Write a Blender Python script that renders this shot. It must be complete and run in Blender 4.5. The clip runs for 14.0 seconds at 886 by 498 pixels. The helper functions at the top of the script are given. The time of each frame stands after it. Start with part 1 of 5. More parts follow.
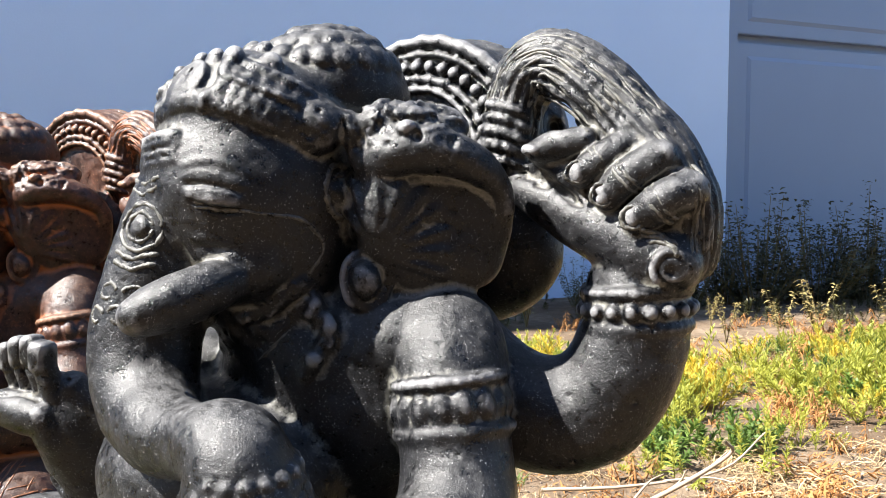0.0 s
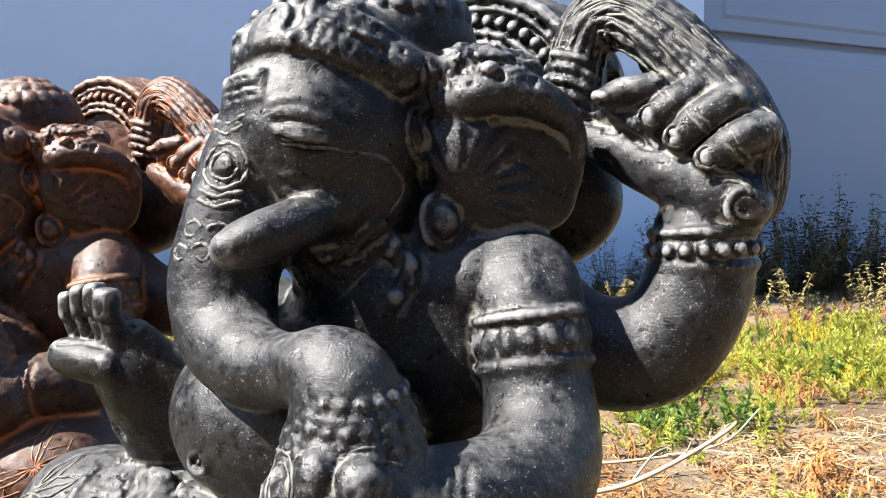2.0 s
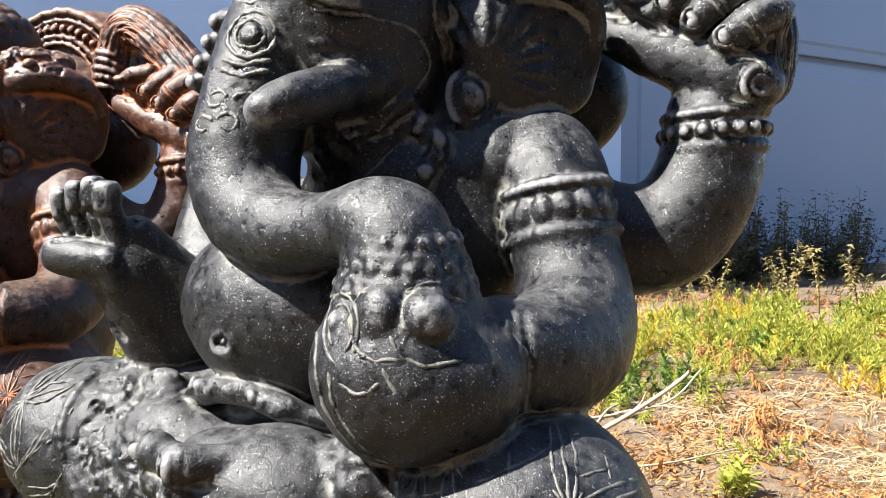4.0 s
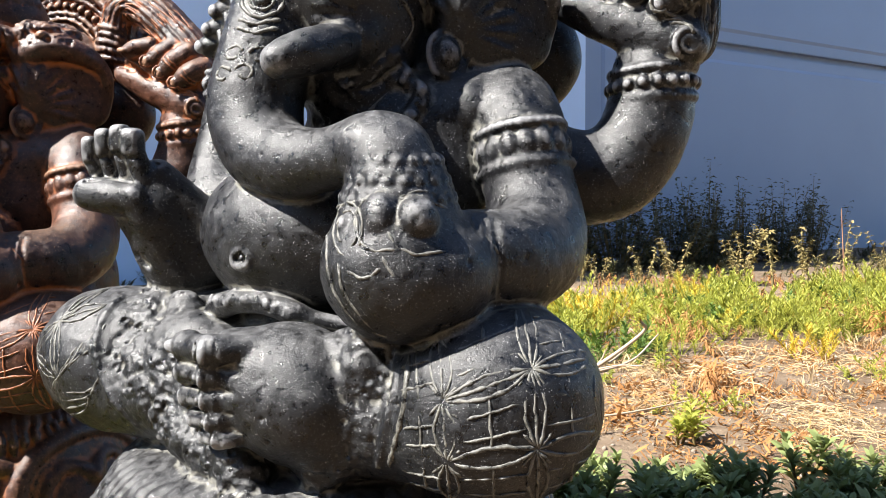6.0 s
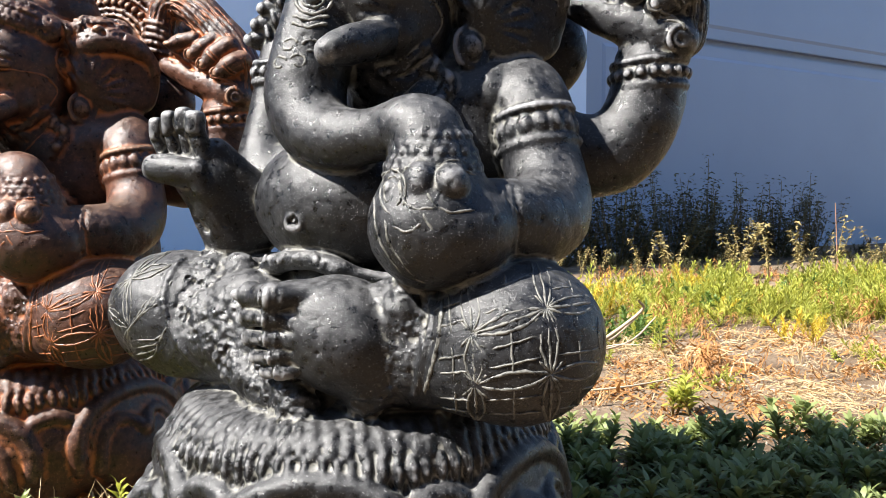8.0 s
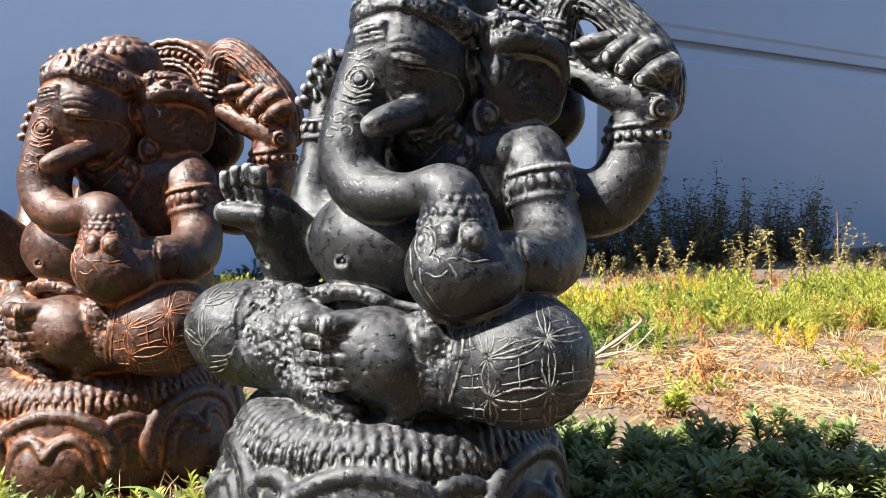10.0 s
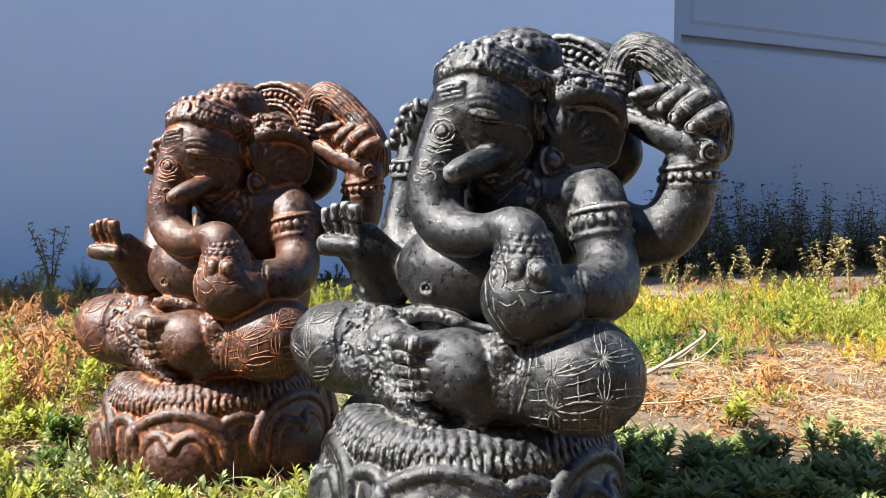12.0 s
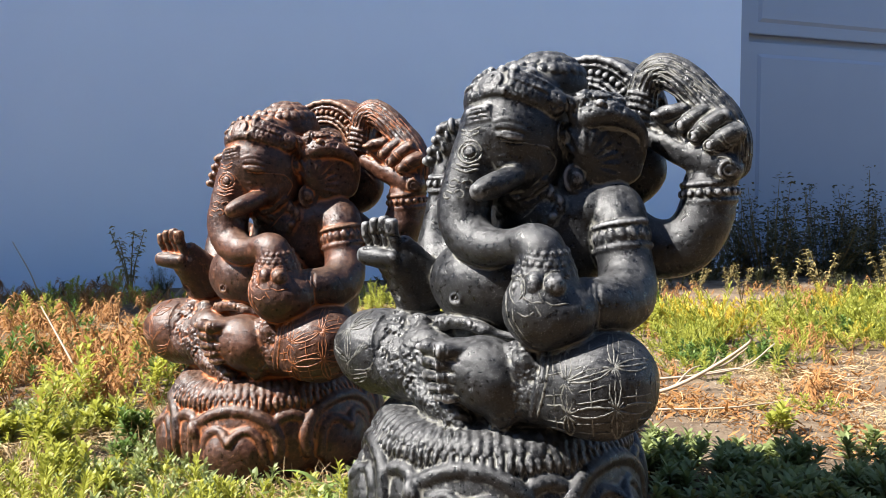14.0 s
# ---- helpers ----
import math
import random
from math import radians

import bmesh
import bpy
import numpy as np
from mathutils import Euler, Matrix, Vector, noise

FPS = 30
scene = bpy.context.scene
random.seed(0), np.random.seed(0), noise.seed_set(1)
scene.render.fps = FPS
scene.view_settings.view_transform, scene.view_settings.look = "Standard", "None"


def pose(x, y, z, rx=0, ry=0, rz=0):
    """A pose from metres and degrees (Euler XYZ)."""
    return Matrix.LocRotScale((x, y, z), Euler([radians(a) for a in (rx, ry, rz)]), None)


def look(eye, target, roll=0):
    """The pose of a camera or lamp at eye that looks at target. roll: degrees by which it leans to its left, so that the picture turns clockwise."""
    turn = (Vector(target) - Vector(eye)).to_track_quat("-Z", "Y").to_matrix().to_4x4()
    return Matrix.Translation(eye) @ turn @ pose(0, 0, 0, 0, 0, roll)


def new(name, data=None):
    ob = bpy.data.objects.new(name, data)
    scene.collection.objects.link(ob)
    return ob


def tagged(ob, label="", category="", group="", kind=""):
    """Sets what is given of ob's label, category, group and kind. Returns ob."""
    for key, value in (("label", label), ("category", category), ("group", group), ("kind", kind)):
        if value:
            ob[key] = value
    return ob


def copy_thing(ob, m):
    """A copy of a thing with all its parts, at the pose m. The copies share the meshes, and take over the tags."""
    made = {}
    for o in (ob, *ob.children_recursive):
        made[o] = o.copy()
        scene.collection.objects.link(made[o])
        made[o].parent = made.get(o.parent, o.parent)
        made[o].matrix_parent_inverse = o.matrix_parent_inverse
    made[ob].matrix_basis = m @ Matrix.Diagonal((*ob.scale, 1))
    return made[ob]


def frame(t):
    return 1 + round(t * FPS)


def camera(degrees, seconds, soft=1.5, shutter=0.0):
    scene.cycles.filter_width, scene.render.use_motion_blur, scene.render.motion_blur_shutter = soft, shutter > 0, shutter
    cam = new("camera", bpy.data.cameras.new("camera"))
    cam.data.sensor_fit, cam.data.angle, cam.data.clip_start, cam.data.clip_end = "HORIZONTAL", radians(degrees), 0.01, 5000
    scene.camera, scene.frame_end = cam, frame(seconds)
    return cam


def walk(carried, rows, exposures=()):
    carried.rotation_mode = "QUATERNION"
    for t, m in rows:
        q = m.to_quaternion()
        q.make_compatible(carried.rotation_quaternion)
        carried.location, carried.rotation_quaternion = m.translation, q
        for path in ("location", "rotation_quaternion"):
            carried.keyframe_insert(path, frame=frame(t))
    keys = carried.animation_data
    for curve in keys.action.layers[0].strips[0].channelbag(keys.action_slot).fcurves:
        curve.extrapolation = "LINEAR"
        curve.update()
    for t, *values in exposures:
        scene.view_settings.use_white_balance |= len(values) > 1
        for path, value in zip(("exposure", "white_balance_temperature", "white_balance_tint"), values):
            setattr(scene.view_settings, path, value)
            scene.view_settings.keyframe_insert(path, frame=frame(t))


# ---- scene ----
cam = camera(58.3, 14.0, soft=0.9)
PATH = [
    (0, (0.0170, 0.0116, 0.4815), (0.1613, 2.0033, 0.3698), 0.08),
    (0.5, (0.0081, 0.0149, 0.4752), (0.1663, 2.0054, 0.3616), 0.10),
    (1, (-0.0110, 0.0116, 0.4679), (0.1683, 2.0003, 0.3540), 0.14),
    (1.5, (-0.0285, 0.0067, 0.4601), (0.1734, 1.9933, 0.3467), 0.19),
    (2, (-0.0435, 0.0057, 0.4501), (0.1820, 1.9896, 0.3355), 0.21),
    (2.5, (-0.0610, 0.0146, 0.4425), (0.2079, 1.9930, 0.3252), 0.28),
    (3, (-0.0743, 0.0165, 0.4193), (0.2494, 1.9864, 0.2981), 0.47),
    (3.2, (-0.0796, 0.0207, 0.4079), (0.2708, 1.9869, 0.3005), 0.34),
    (5.3, (-0.1263, -0.0307, 0.3617), (0.3708, 1.9044, 0.2705), -0.32),
    (5.5, (-0.1255, -0.0404, 0.3582), (0.3773, 1.8927, 0.2548), -0.39),
    (6, (-0.1305, -0.0655, 0.3419), (0.3808, 1.8652, 0.2370), -0.29),
    (6.5, (-0.1390, -0.0852, 0.3336), (0.3739, 1.8450, 0.2272), -0.29),
    (7, (-0.1489, -0.1025, 0.3198), (0.3649, 1.8273, 0.2100), -0.29),
    (7.2, (-0.1524, -0.1077, 0.3145), (0.3602, 1.8227, 0.2099), -0.20),
    (9.3, (-0.1888, -0.2079, 0.3479), (0.3213, 1.7220, 0.2230), 0.15),
    (9.5, (-0.1906, -0.2192, 0.3507), (0.3098, 1.7135, 0.2316), 0.17),
    (10, (-0.2076, -0.2563, 0.3638), (0.2744, 1.6811, 0.2447), 0.18),
    (10.5, (-0.2191, -0.2839, 0.3652), (0.2226, 1.6632, 0.2470), 0.15),
    (11, (-0.2231, -0.3031, 0.3763), (0.1714, 1.6540, 0.2584), 0.08),
    (11.5, (-0.2306, -0.3346, 0.3861), (0.1148, 1.6318, 0.2677), 0.06),
    (12, (-0.2292, -0.3598, 0.3990), (0.0682, 1.6144, 0.2803), 0.01),
    (12.5, (-0.2274, -0.3862, 0.4116), (0.0199, 1.5949, 0.2925), -0.08),
    (13, (-0.2294, -0.4042, 0.4195), (-0.0277, 1.5820, 0.2988), -0.09),
    (13.5, (-0.2161, -0.4155, 0.4218), (-0.0601, 1.5748, 0.3008), -0.20),
    (14, (-0.1928, -0.4206, 0.4164), (-0.0692, 1.5720, 0.2970), -0.17),
]
walk(cam, [(t, look(eye, target, roll)) for t, eye, target, roll in PATH],
     [(0.0, 2.10), (3.0, 2.04), (6.0, 1.96), (9.5, 1.96), (14.0, 1.77)])

# ---- world, sun, exposure ----
SUN_AZ, SUN_EL = 98.0, 48.0  # degrees: from +y towards -x, and above the horizon
world = bpy.data.worlds.new("world")
scene.world = world
world.use_nodes = True
wn, wl = world.node_tree.nodes, world.node_tree.links
sky = wn.new("ShaderNodeTexSky")
sky.sky_type, sky.sun_disc = "NISHITA", False
sky.sun_elevation, sky.sun_rotation = radians(SUN_EL), radians(-SUN_AZ)
sky.ozone_density, sky.dust_density = 4.0, 0.4
wl.new(sky.outputs[0], wn["Background"].inputs[0])
wn["Background"].inputs[1].default_value = 0.072
sun = new("sun", bpy.data.lights.new("sun", "SUN"))
sun.data.energy, sun.data.angle, sun.data.color = 5.0, radians(0.53), (1.0, 0.96, 0.90)
_e, _a = radians(SUN_EL), radians(SUN_AZ)
sun.matrix_basis = look((0, 0, 0), (math.sin(_a) * math.cos(_e), -math.cos(_a) * math.cos(_e), -math.sin(_e)))
scene.view_settings.exposure = 1.6

# ---- materials ----
def material(name, rough=0.6, metal=0.0, spec=0.5):
    m = bpy.data.materials.new(name)
    m.use_nodes = True
    b = m.node_tree.nodes["Principled BSDF"]
    b.inputs["Roughness"].default_value = rough
    b.inputs["Metallic"].default_value = metal
    b.inputs["Specular IOR Level"].default_value = spec
    return m, m.node_tree.nodes, m.node_tree.links, b


def noise_node(n, l, scale, detail=4.0, rough=0.55, space="Object"):
    tc = n.new("ShaderNodeTexCoord")
    t = n.new("ShaderNodeTexNoise")
    t.inputs["Scale"].default_value, t.inputs["Detail"].default_value = scale, detail
    t.inputs["Roughness"].default_value = rough
    l.new(tc.outputs[space], t.inputs["Vector"])
    return t


def ramp(n, l, source, stops):
    r = n.new("ShaderNodeValToRGB")
    e = r.color_ramp.elements
    while len(e) < len(stops):
        e.new(0.5)
    for k, (p, c) in enumerate(stops):
        e[k].position = p
        e[k].color = (*c, 1) if isinstance(c, tuple) else (c, c, c, 1)
    l.new(source, r.inputs[0])
    return r


def mix(n, l, fac, a, b, mode="MIX"):
    m = n.new("ShaderNodeMix")
    m.data_type, m.blend_type = "RGBA", mode
    for sock, v in ((m.inputs[0], fac), (m.inputs[6], a), (m.inputs[7], b)):
        if isinstance(v, (int, float)):
            sock.default_value = v
        elif isinstance(v, tuple):
            sock.default_value = (*v, 1)
        else:
            l.new(v, sock)
    return m.outputs[2]


def bump(n, l, b, height, strength, distance):
    k = n.new("ShaderNodeBump")
    k.inputs["Strength"].default_value, k.inputs["Distance"].default_value = strength, distance
    l.new(height, k.inputs["Height"])
    prev = b.inputs["Normal"]
    if prev.is_linked:
        l.new(prev.links[0].from_socket, k.inputs["Normal"])
    l.new(k.outputs[0], prev)


def cast_stone(name, body, body2, dust, residue, rough, spec, wear):
    """Cast stone: a dark worn body, a broken pale coat on upward faces (dust and painted sunlight), grains, and residue
    kept in the hollows of the casting.
    """
    m, n, l, b = material(name, rough, spec=spec)
    big = noise_node(n, l, 13.0, 6, 0.62)
    fine = noise_node(n, l, 150.0, 6, 0.72)
    grit = noise_node(n, l, 900.0, 3, 0.68)
    col = mix(n, l, ramp(n, l, big.outputs[0], [(0.36, 0.0), (0.66, 1.0)]).outputs[0], body, body2)
    col = mix(n, l, 1.0, col, ramp(n, l, fine.outputs[0], [(0.38, 0.3), (0.64, 1.0)]).outputs[0], "MULTIPLY")
    cav = n.new("ShaderNodeAttribute")
    cav.attribute_name = "hollow"
    add = n.new("ShaderNodeMath")
    add.operation = "MULTIPLY_ADD"
    l.new(fine.outputs[0], add.inputs[0])
    add.inputs[1].default_value = 0.8
    l.new(cav.outputs["Fac"], add.inputs[2])
    kept = ramp(n, l, add.outputs[0], residue[1])
    col = mix(n, l, kept.outputs[0], col, residue[0])
    # paint worn thin on edges that stand proud
    worn = n.new("ShaderNodeMath")
    worn.operation = "MULTIPLY_ADD"
    l.new(fine.outputs[0], worn.inputs[0])
    worn.inputs[1].default_value = 0.7
    flip = n.new("ShaderNodeMath")
    flip.operation = "MULTIPLY"
    l.new(cav.outputs["Fac"], flip.inputs[0])
    flip.inputs[1].default_value = -1.0
    l.new(flip.outputs[0], worn.inputs[2])
    col = mix(n, l, ramp(n, l, worn.outputs[0], [(0.66, 0.0), (0.98, wear)]).outputs[0], col, tuple(0.75 * q for q in dust))
    # dust plus painted sunlight: paler on upward faces, broken by two sizes of noise
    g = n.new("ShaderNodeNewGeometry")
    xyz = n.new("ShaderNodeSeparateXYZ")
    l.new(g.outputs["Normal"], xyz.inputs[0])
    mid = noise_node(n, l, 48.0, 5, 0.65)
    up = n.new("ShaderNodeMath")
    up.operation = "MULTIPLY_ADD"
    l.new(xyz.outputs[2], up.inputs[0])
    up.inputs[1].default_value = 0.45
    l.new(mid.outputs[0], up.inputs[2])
    lit_dust = mix(n, l, 1.0, ramp(n, l, fine.outputs[0], [(0.32, 0.1), (0.60, 1.0)]).outputs[0], ramp(n, l, up.outputs[0], [(0.70, 0.0), (1.05, 0.66)]).outputs[0], "MULTIPLY")
    col = mix(n, l, lit_dust, col, tuple(0.24 * q for q in dust))
    speck = ramp(n, l, grit.outputs[0], [(0.624, 0.0), (0.672, 0.9)])
    patch = ramp(n, l, fine.outputs[0], [(0.40, 0.10), (0.58, 1.0)])
    col = mix(n, l, mix(n, l, 1.0, speck.outputs[0], patch.outputs[0], "MULTIPLY"), col, dust)
    l.new(col, b.inputs["Base Color"])
    l.new(mix(n, l, lit_dust, ramp(n, l, fine.outputs[0], [(0.38, rough - 0.09), (0.66, rough + 0.22)]).outputs[0], (0.82, 0.82, 0.82)), b.inputs["Roughness"])
    bump(n, l, b, fine.outputs[0], 0.55, 0.0016)
    bump(n, l, b, grit.outputs[0], 0.55, 0.0006)
    return m


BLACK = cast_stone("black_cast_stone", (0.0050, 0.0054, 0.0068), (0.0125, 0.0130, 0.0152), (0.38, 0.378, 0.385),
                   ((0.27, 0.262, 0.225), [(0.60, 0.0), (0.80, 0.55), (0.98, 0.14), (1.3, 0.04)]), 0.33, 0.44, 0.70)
RUST = cast_stone("rust_cast_stone", (0.028, 0.0125, 0.0095), (0.112, 0.040, 0.021), (0.46, 0.25, 0.145),
                  ((0.45, 0.145, 0.045), [(0.50, 0.0), (0.88, 0.75)]), 0.36, 0.45, 0.6)


def wall_paint(name, c, c2, rough=0.75):
    m, n, l, b = material(name, rough, spec=0.25)
    big = noise_node(n, l, 1.3, 4)
    fine = noise_node(n, l, 130.0, 3)
    col = mix(n, l, ramp(n, l, big.outputs[0], [(0.35, 0.0), (0.7, 1.0)]).outputs[0], c, c2)
    l.new(col, b.inputs["Base Color"])
    bump(n, l, b, fine.outputs[0], 0.25, 0.002)
    return m


STUCCO = wall_paint("pale_stucco", (0.66, 0.795, 0.97), (0.625, 0.755, 0.935))
BLOCKER = wall_paint("blocker_paint", (0.075, 0.065, 0.05), (0.055, 0.048, 0.038), 0.8)
DOORPAINT = wall_paint("grey_door_paint", (0.265, 0.33, 0.435), (0.248, 0.308, 0.41), 0.5)


def soil():
    m, n, l, b = material("dry_soil", 0.95, spec=0.1)
    big = noise_node(n, l, 2.2, 6)
    mid = noise_node(n, l, 28.0, 5, 0.65)
    fine = noise_node(n, l, 210.0, 3, 0.7)
    col = mix(n, l, ramp(n, l, big.outputs[0], [(0.35, 0.0), (0.65, 1.0)]).outputs[0], (0.115, 0.080, 0.052), (0.22, 0.168, 0.118))
    col = mix(n, l, ramp(n, l, mid.outputs[0], [(0.4, 0.0), (0.7, 0.7)]).outputs[0], col, (0.065, 0.040, 0.024))
    col = mix(n, l, ramp(n, l, fine.outputs[0], [(0.6, 0.0), (0.75, 0.6)]).outputs[0], col, (0.46, 0.38, 0.28))
    l.new(col, b.inputs["Base Color"])
    bump(n, l, b, mid.outputs[0], 0.6, 0.02)
    bump(n, l, b, fine.outputs[0], 0.6, 0.004)
    return m


SOIL = soil()


def leaf(name, c, c2, through_colour, share=0.35, rough=0.5):
    """Leaves that let part of the sun through; each clump has its own shade."""
    m, n, l, b = material(name, rough, spec=0.3)
    g = n.new("ShaderNodeNewGeometry")
    col = mix(n, l, g.outputs["Random Per Island"], c, c2)
    big = noise_node(n, l, 7.0, 3)
    col = mix(n, l, ramp(n, l, big.outputs[0], [(0.3, 0.0), (0.7, 0.6)]).outputs[0], col, through_colour)
    l.new(col, b.inputs["Base Color"])
    t = n.new("ShaderNodeBsdfTranslucent")
    l.new(mix(n, l, 0.5, col, through_colour), t.inputs[0])
    s = n.new("ShaderNodeMixShader")
    s.inputs[0].default_value = share
    l.new(b.outputs[0], s.inputs[1])
    l.new(t.outputs[0], s.inputs[2])
    l.new(s.outputs[0], n["Material Output"].inputs[0])
    return m


LIME = leaf("lime_leaf", (0.19, 0.24, 0.042), (0.40, 0.40, 0.085), (0.46, 0.45, 0.07), 0.45)
GREEN = leaf("green_leaf", (0.045, 0.095, 0.025), (0.10, 0.16, 0.04), (0.16, 0.24, 0.04), 0.3)
FOLIAGE = leaf("mid_green_leaf", (0.125, 0.16, 0.070), (0.23, 0.27, 0.12), (0.27, 0.31, 0.09), 0.35)
# leaf colour darkened to carry the shade at the wall's foot
SHADELEAF = leaf("shade_leaf", (0.040, 0.040, 0.020), (0.090, 0.078, 0.038), (0.085, 0.085, 0.03), 0.2)
STRAW = leaf("dry_straw", (0.34, 0.24, 0.12), (0.55, 0.44, 0.28), (0.42, 0.27, 0.12), 0.2, 0.8)
RUSSET = leaf("dead_leaf", (0.24, 0.11, 0.04), (0.38, 0.20, 0.08), (0.42, 0.20, 0.06), 0.25, 0.8)
YELLOW = leaf("yellowed_leaf", (0.50, 0.38, 0.04), (0.62, 0.50, 0.08), (0.62, 0.46, 0.05), 0.4)
STRAP = leaf("strap_leaf", (0.10, 0.17, 0.05), (0.20, 0.27, 0.09), (0.28, 0.34, 0.08), 0.35, 0.4)
WEED = leaf("seed_head", (0.16, 0.14, 0.05), (0.30, 0.22, 0.10), (0.30, 0.24, 0.09), 0.3, 0.7)
STEM = leaf("plant_stem", (0.14, 0.11, 0.05), (0.20, 0.15, 0.07), (0.20, 0.16, 0.06), 0.1, 0.7)
STALK = wall_paint("reddish_stalk", (0.24, 0.125, 0.075), (0.15, 0.085, 0.055), 0.8)
TWIG = wall_paint("bleached_wood", (0.43, 0.36, 0.275), (0.28, 0.215, 0.15), 0.8)

# ---- sculpting: a solid built up on a grid of distances, then skinned ----
GROUND = 0.02
SMALL = 0.0021  # lines thinner than this are laid on as fine mesh


class Clay:
    """A distance grid. Shapes are merged in with a soft joint k, or cut out of it."""

    def __init__(self, low, high, h):
        self.h, self.low = h, np.array(low, np.float32)
        self.n = np.ceil((np.array(high) - self.low) / h).astype(int) + 1
        self.d = np.full(self.n, 0.03, np.float32)
        self.fine = []
        self.axes = [self.low[i] + h * np.arange(self.n[i], dtype=np.float32) for i in range(3)]

    def window(self, a, b):
        i = np.clip(np.floor((np.minimum(a, b) - self.low) / self.h).astype(int), 0, self.n - 1)
        j = np.clip(np.ceil((np.maximum(a, b) - self.low) / self.h).astype(int) + 1, 1, self.n)
        s = tuple(slice(i[k], j[k]) for k in range(3))
        return s, np.meshgrid(*[self.axes[k][s[k]] for k in range(3)], indexing="ij", sparse=True)

    def blend(self, s, d, k, cut=False):
        a = self.d[s]
        if cut:
            h = np.maximum(k - np.abs(a + d), 0) / k
            self.d[s] = np.maximum(a, -d) + h * h * k * 0.25
        else:
            h = np.maximum(k - np.abs(a - d), 0) / k
            self.d[s] = np.minimum(a, d) - h * h * k * 0.25

    def ball(self, c, r, k=0.004, turn=None, cut=False):
        """An ellipsoid of radii r (or a sphere), turned by a 3 x 3 matrix."""
        r = np.array([r] * 3 if isinstance(r, (int, float)) else r, np.float32)
        c = np.array(c, np.float32)
        reach = r if turn is None else np.full(3, r.max())
        s, (x, y, z) = self.window(c - reach - k - 2 * self.h, c + reach + k + 2 * self.h)
        x, y, z = x - c[0], y - c[1], z - c[2]
        if turn is not None:
            t = np.array(turn, np.float32)
            x, y, z = (t[0, i] * x + t[1, i] * y + t[2, i] * z for i in range(3))
        if r.min() == r.max():
            d = np.sqrt(x * x + y * y + z * z) - r[0]
        else:
            k0 = np.sqrt((x / r[0]) ** 2 + (y / r[1]) ** 2 + (z / r[2]) ** 2)
            k1 = np.sqrt((x / r[0] ** 2) ** 2 + (y / r[1] ** 2) ** 2 + (z / r[2] ** 2) ** 2) + 1e-6
            d = k0 * (k0 - 1) / k1
        self.blend(s, d, k, cut)

    def rod(self, a, b, ra, rb, k=0.004, cut=False, ridges=None):
        """A round bar from a to b; ridges (count, depth, phase) run along it."""
        if max(ra, rb) < SMALL and not cut:
            self.cord([a, b], (ra + rb) / 2)
            return
        a, b = np.array(a, np.float32), np.array(b, np.float32)
        r = max(ra, rb) + k + 2 * self.h
        s, (x, y, z) = self.window(np.minimum(a, b) - r, np.maximum(a, b) + r)
        ab = b - a
        x, y, z = x - a[0], y - a[1], z - a[2]
        t = np.clip((x * ab[0] + y * ab[1] + z * ab[2]) / max(float(ab @ ab), 1e-12), 0, 1)
        u, v, w = x - t * ab[0], y - t * ab[1], z - t * ab[2]
        d = np.sqrt(u * u + v * v + w * w) - (ra + t * (rb - ra))
        if ridges:
            q = ab / (np.linalg.norm(ab) + 1e-9)
            e = np.cross(q, (0, 1, 0))
            e /= np.linalg.norm(e) + 1e-9
            g = np.cross(q, e)
            ang = np.arctan2(u * e[0] + v * e[1] + w * e[2], u * g[0] + v * g[1] + w * g[2])
            d = d + ridges[1] * np.cos(ridges[0] * ang + ridges[2])
        self.blend(s, d, k, cut)

    def tube(self, rows, k=0.004, steps=4, ridges=None, cut=False):
        """A bar along a smooth curve; rows of (x, y, z, radius)."""
        p = curve_points(rows, steps)
        for a, b in zip(p[:-1], p[1:]):
            self.rod(a[:3], b[:3], a[3], b[3], k, cut, ridges)

    def ring(self, c, axis, big, small, k=0.002, squash=1.0, across=None):
        """A torus round the axis; squash is its second radius over the first."""
        p = ring_points(c, axis, big, 30, squash, across)[0]
        if small < SMALL:
            self.cord(p + p[:2], small)
            return
        for a, b in zip(p, p[1:] + p[:1]):
            self.rod(a, b, small, small, k)

    def beads(self, c, axis, big, small, count, k=0.001, squash=1.0, across=None):
        for a in ring_points(c, axis, big, count, squash, across)[0]:
            self.ball(a, small, k)

    def lobes(self, c, axis, big, size, count, k=0.0006, jitter=0.10, seed=1):
        """A band of worn, blended lobes round the axis; size is across, out and along."""
        rng = random.Random(seed)
        n = np.array(axis, float) / np.linalg.norm(axis)
        for a in ring_points(c, axis, big, count)[0]:
            out = (a - np.array(c, float)) / big
            fr = np.array((np.cross(n, out), out, n)).T
            g = 1 + jitter * rng.uniform(-1, 1)
            self.ball(a - out * size[1] * 0.15, tuple(q * g for q in size), k, fr)

    def crumple(self, line, r, count, size, way, seed, k=0.0018, lay=False):
        """A thick rumpled band: a bar with lumps and pits pressed into the side that shows."""
        rng = random.Random(seed)
        if lay:
            self.draw(line, way, r, 0.004, 0.5)
        else:
            self.tube([(*p, r) for p in line], 0.006)
        pts = curve_points(line, 9)
        if lay:
            pts = [q for q in (self.meet(p, way) for p in pts) if q is not None]
        w = np.array(way, float) / np.linalg.norm(way)
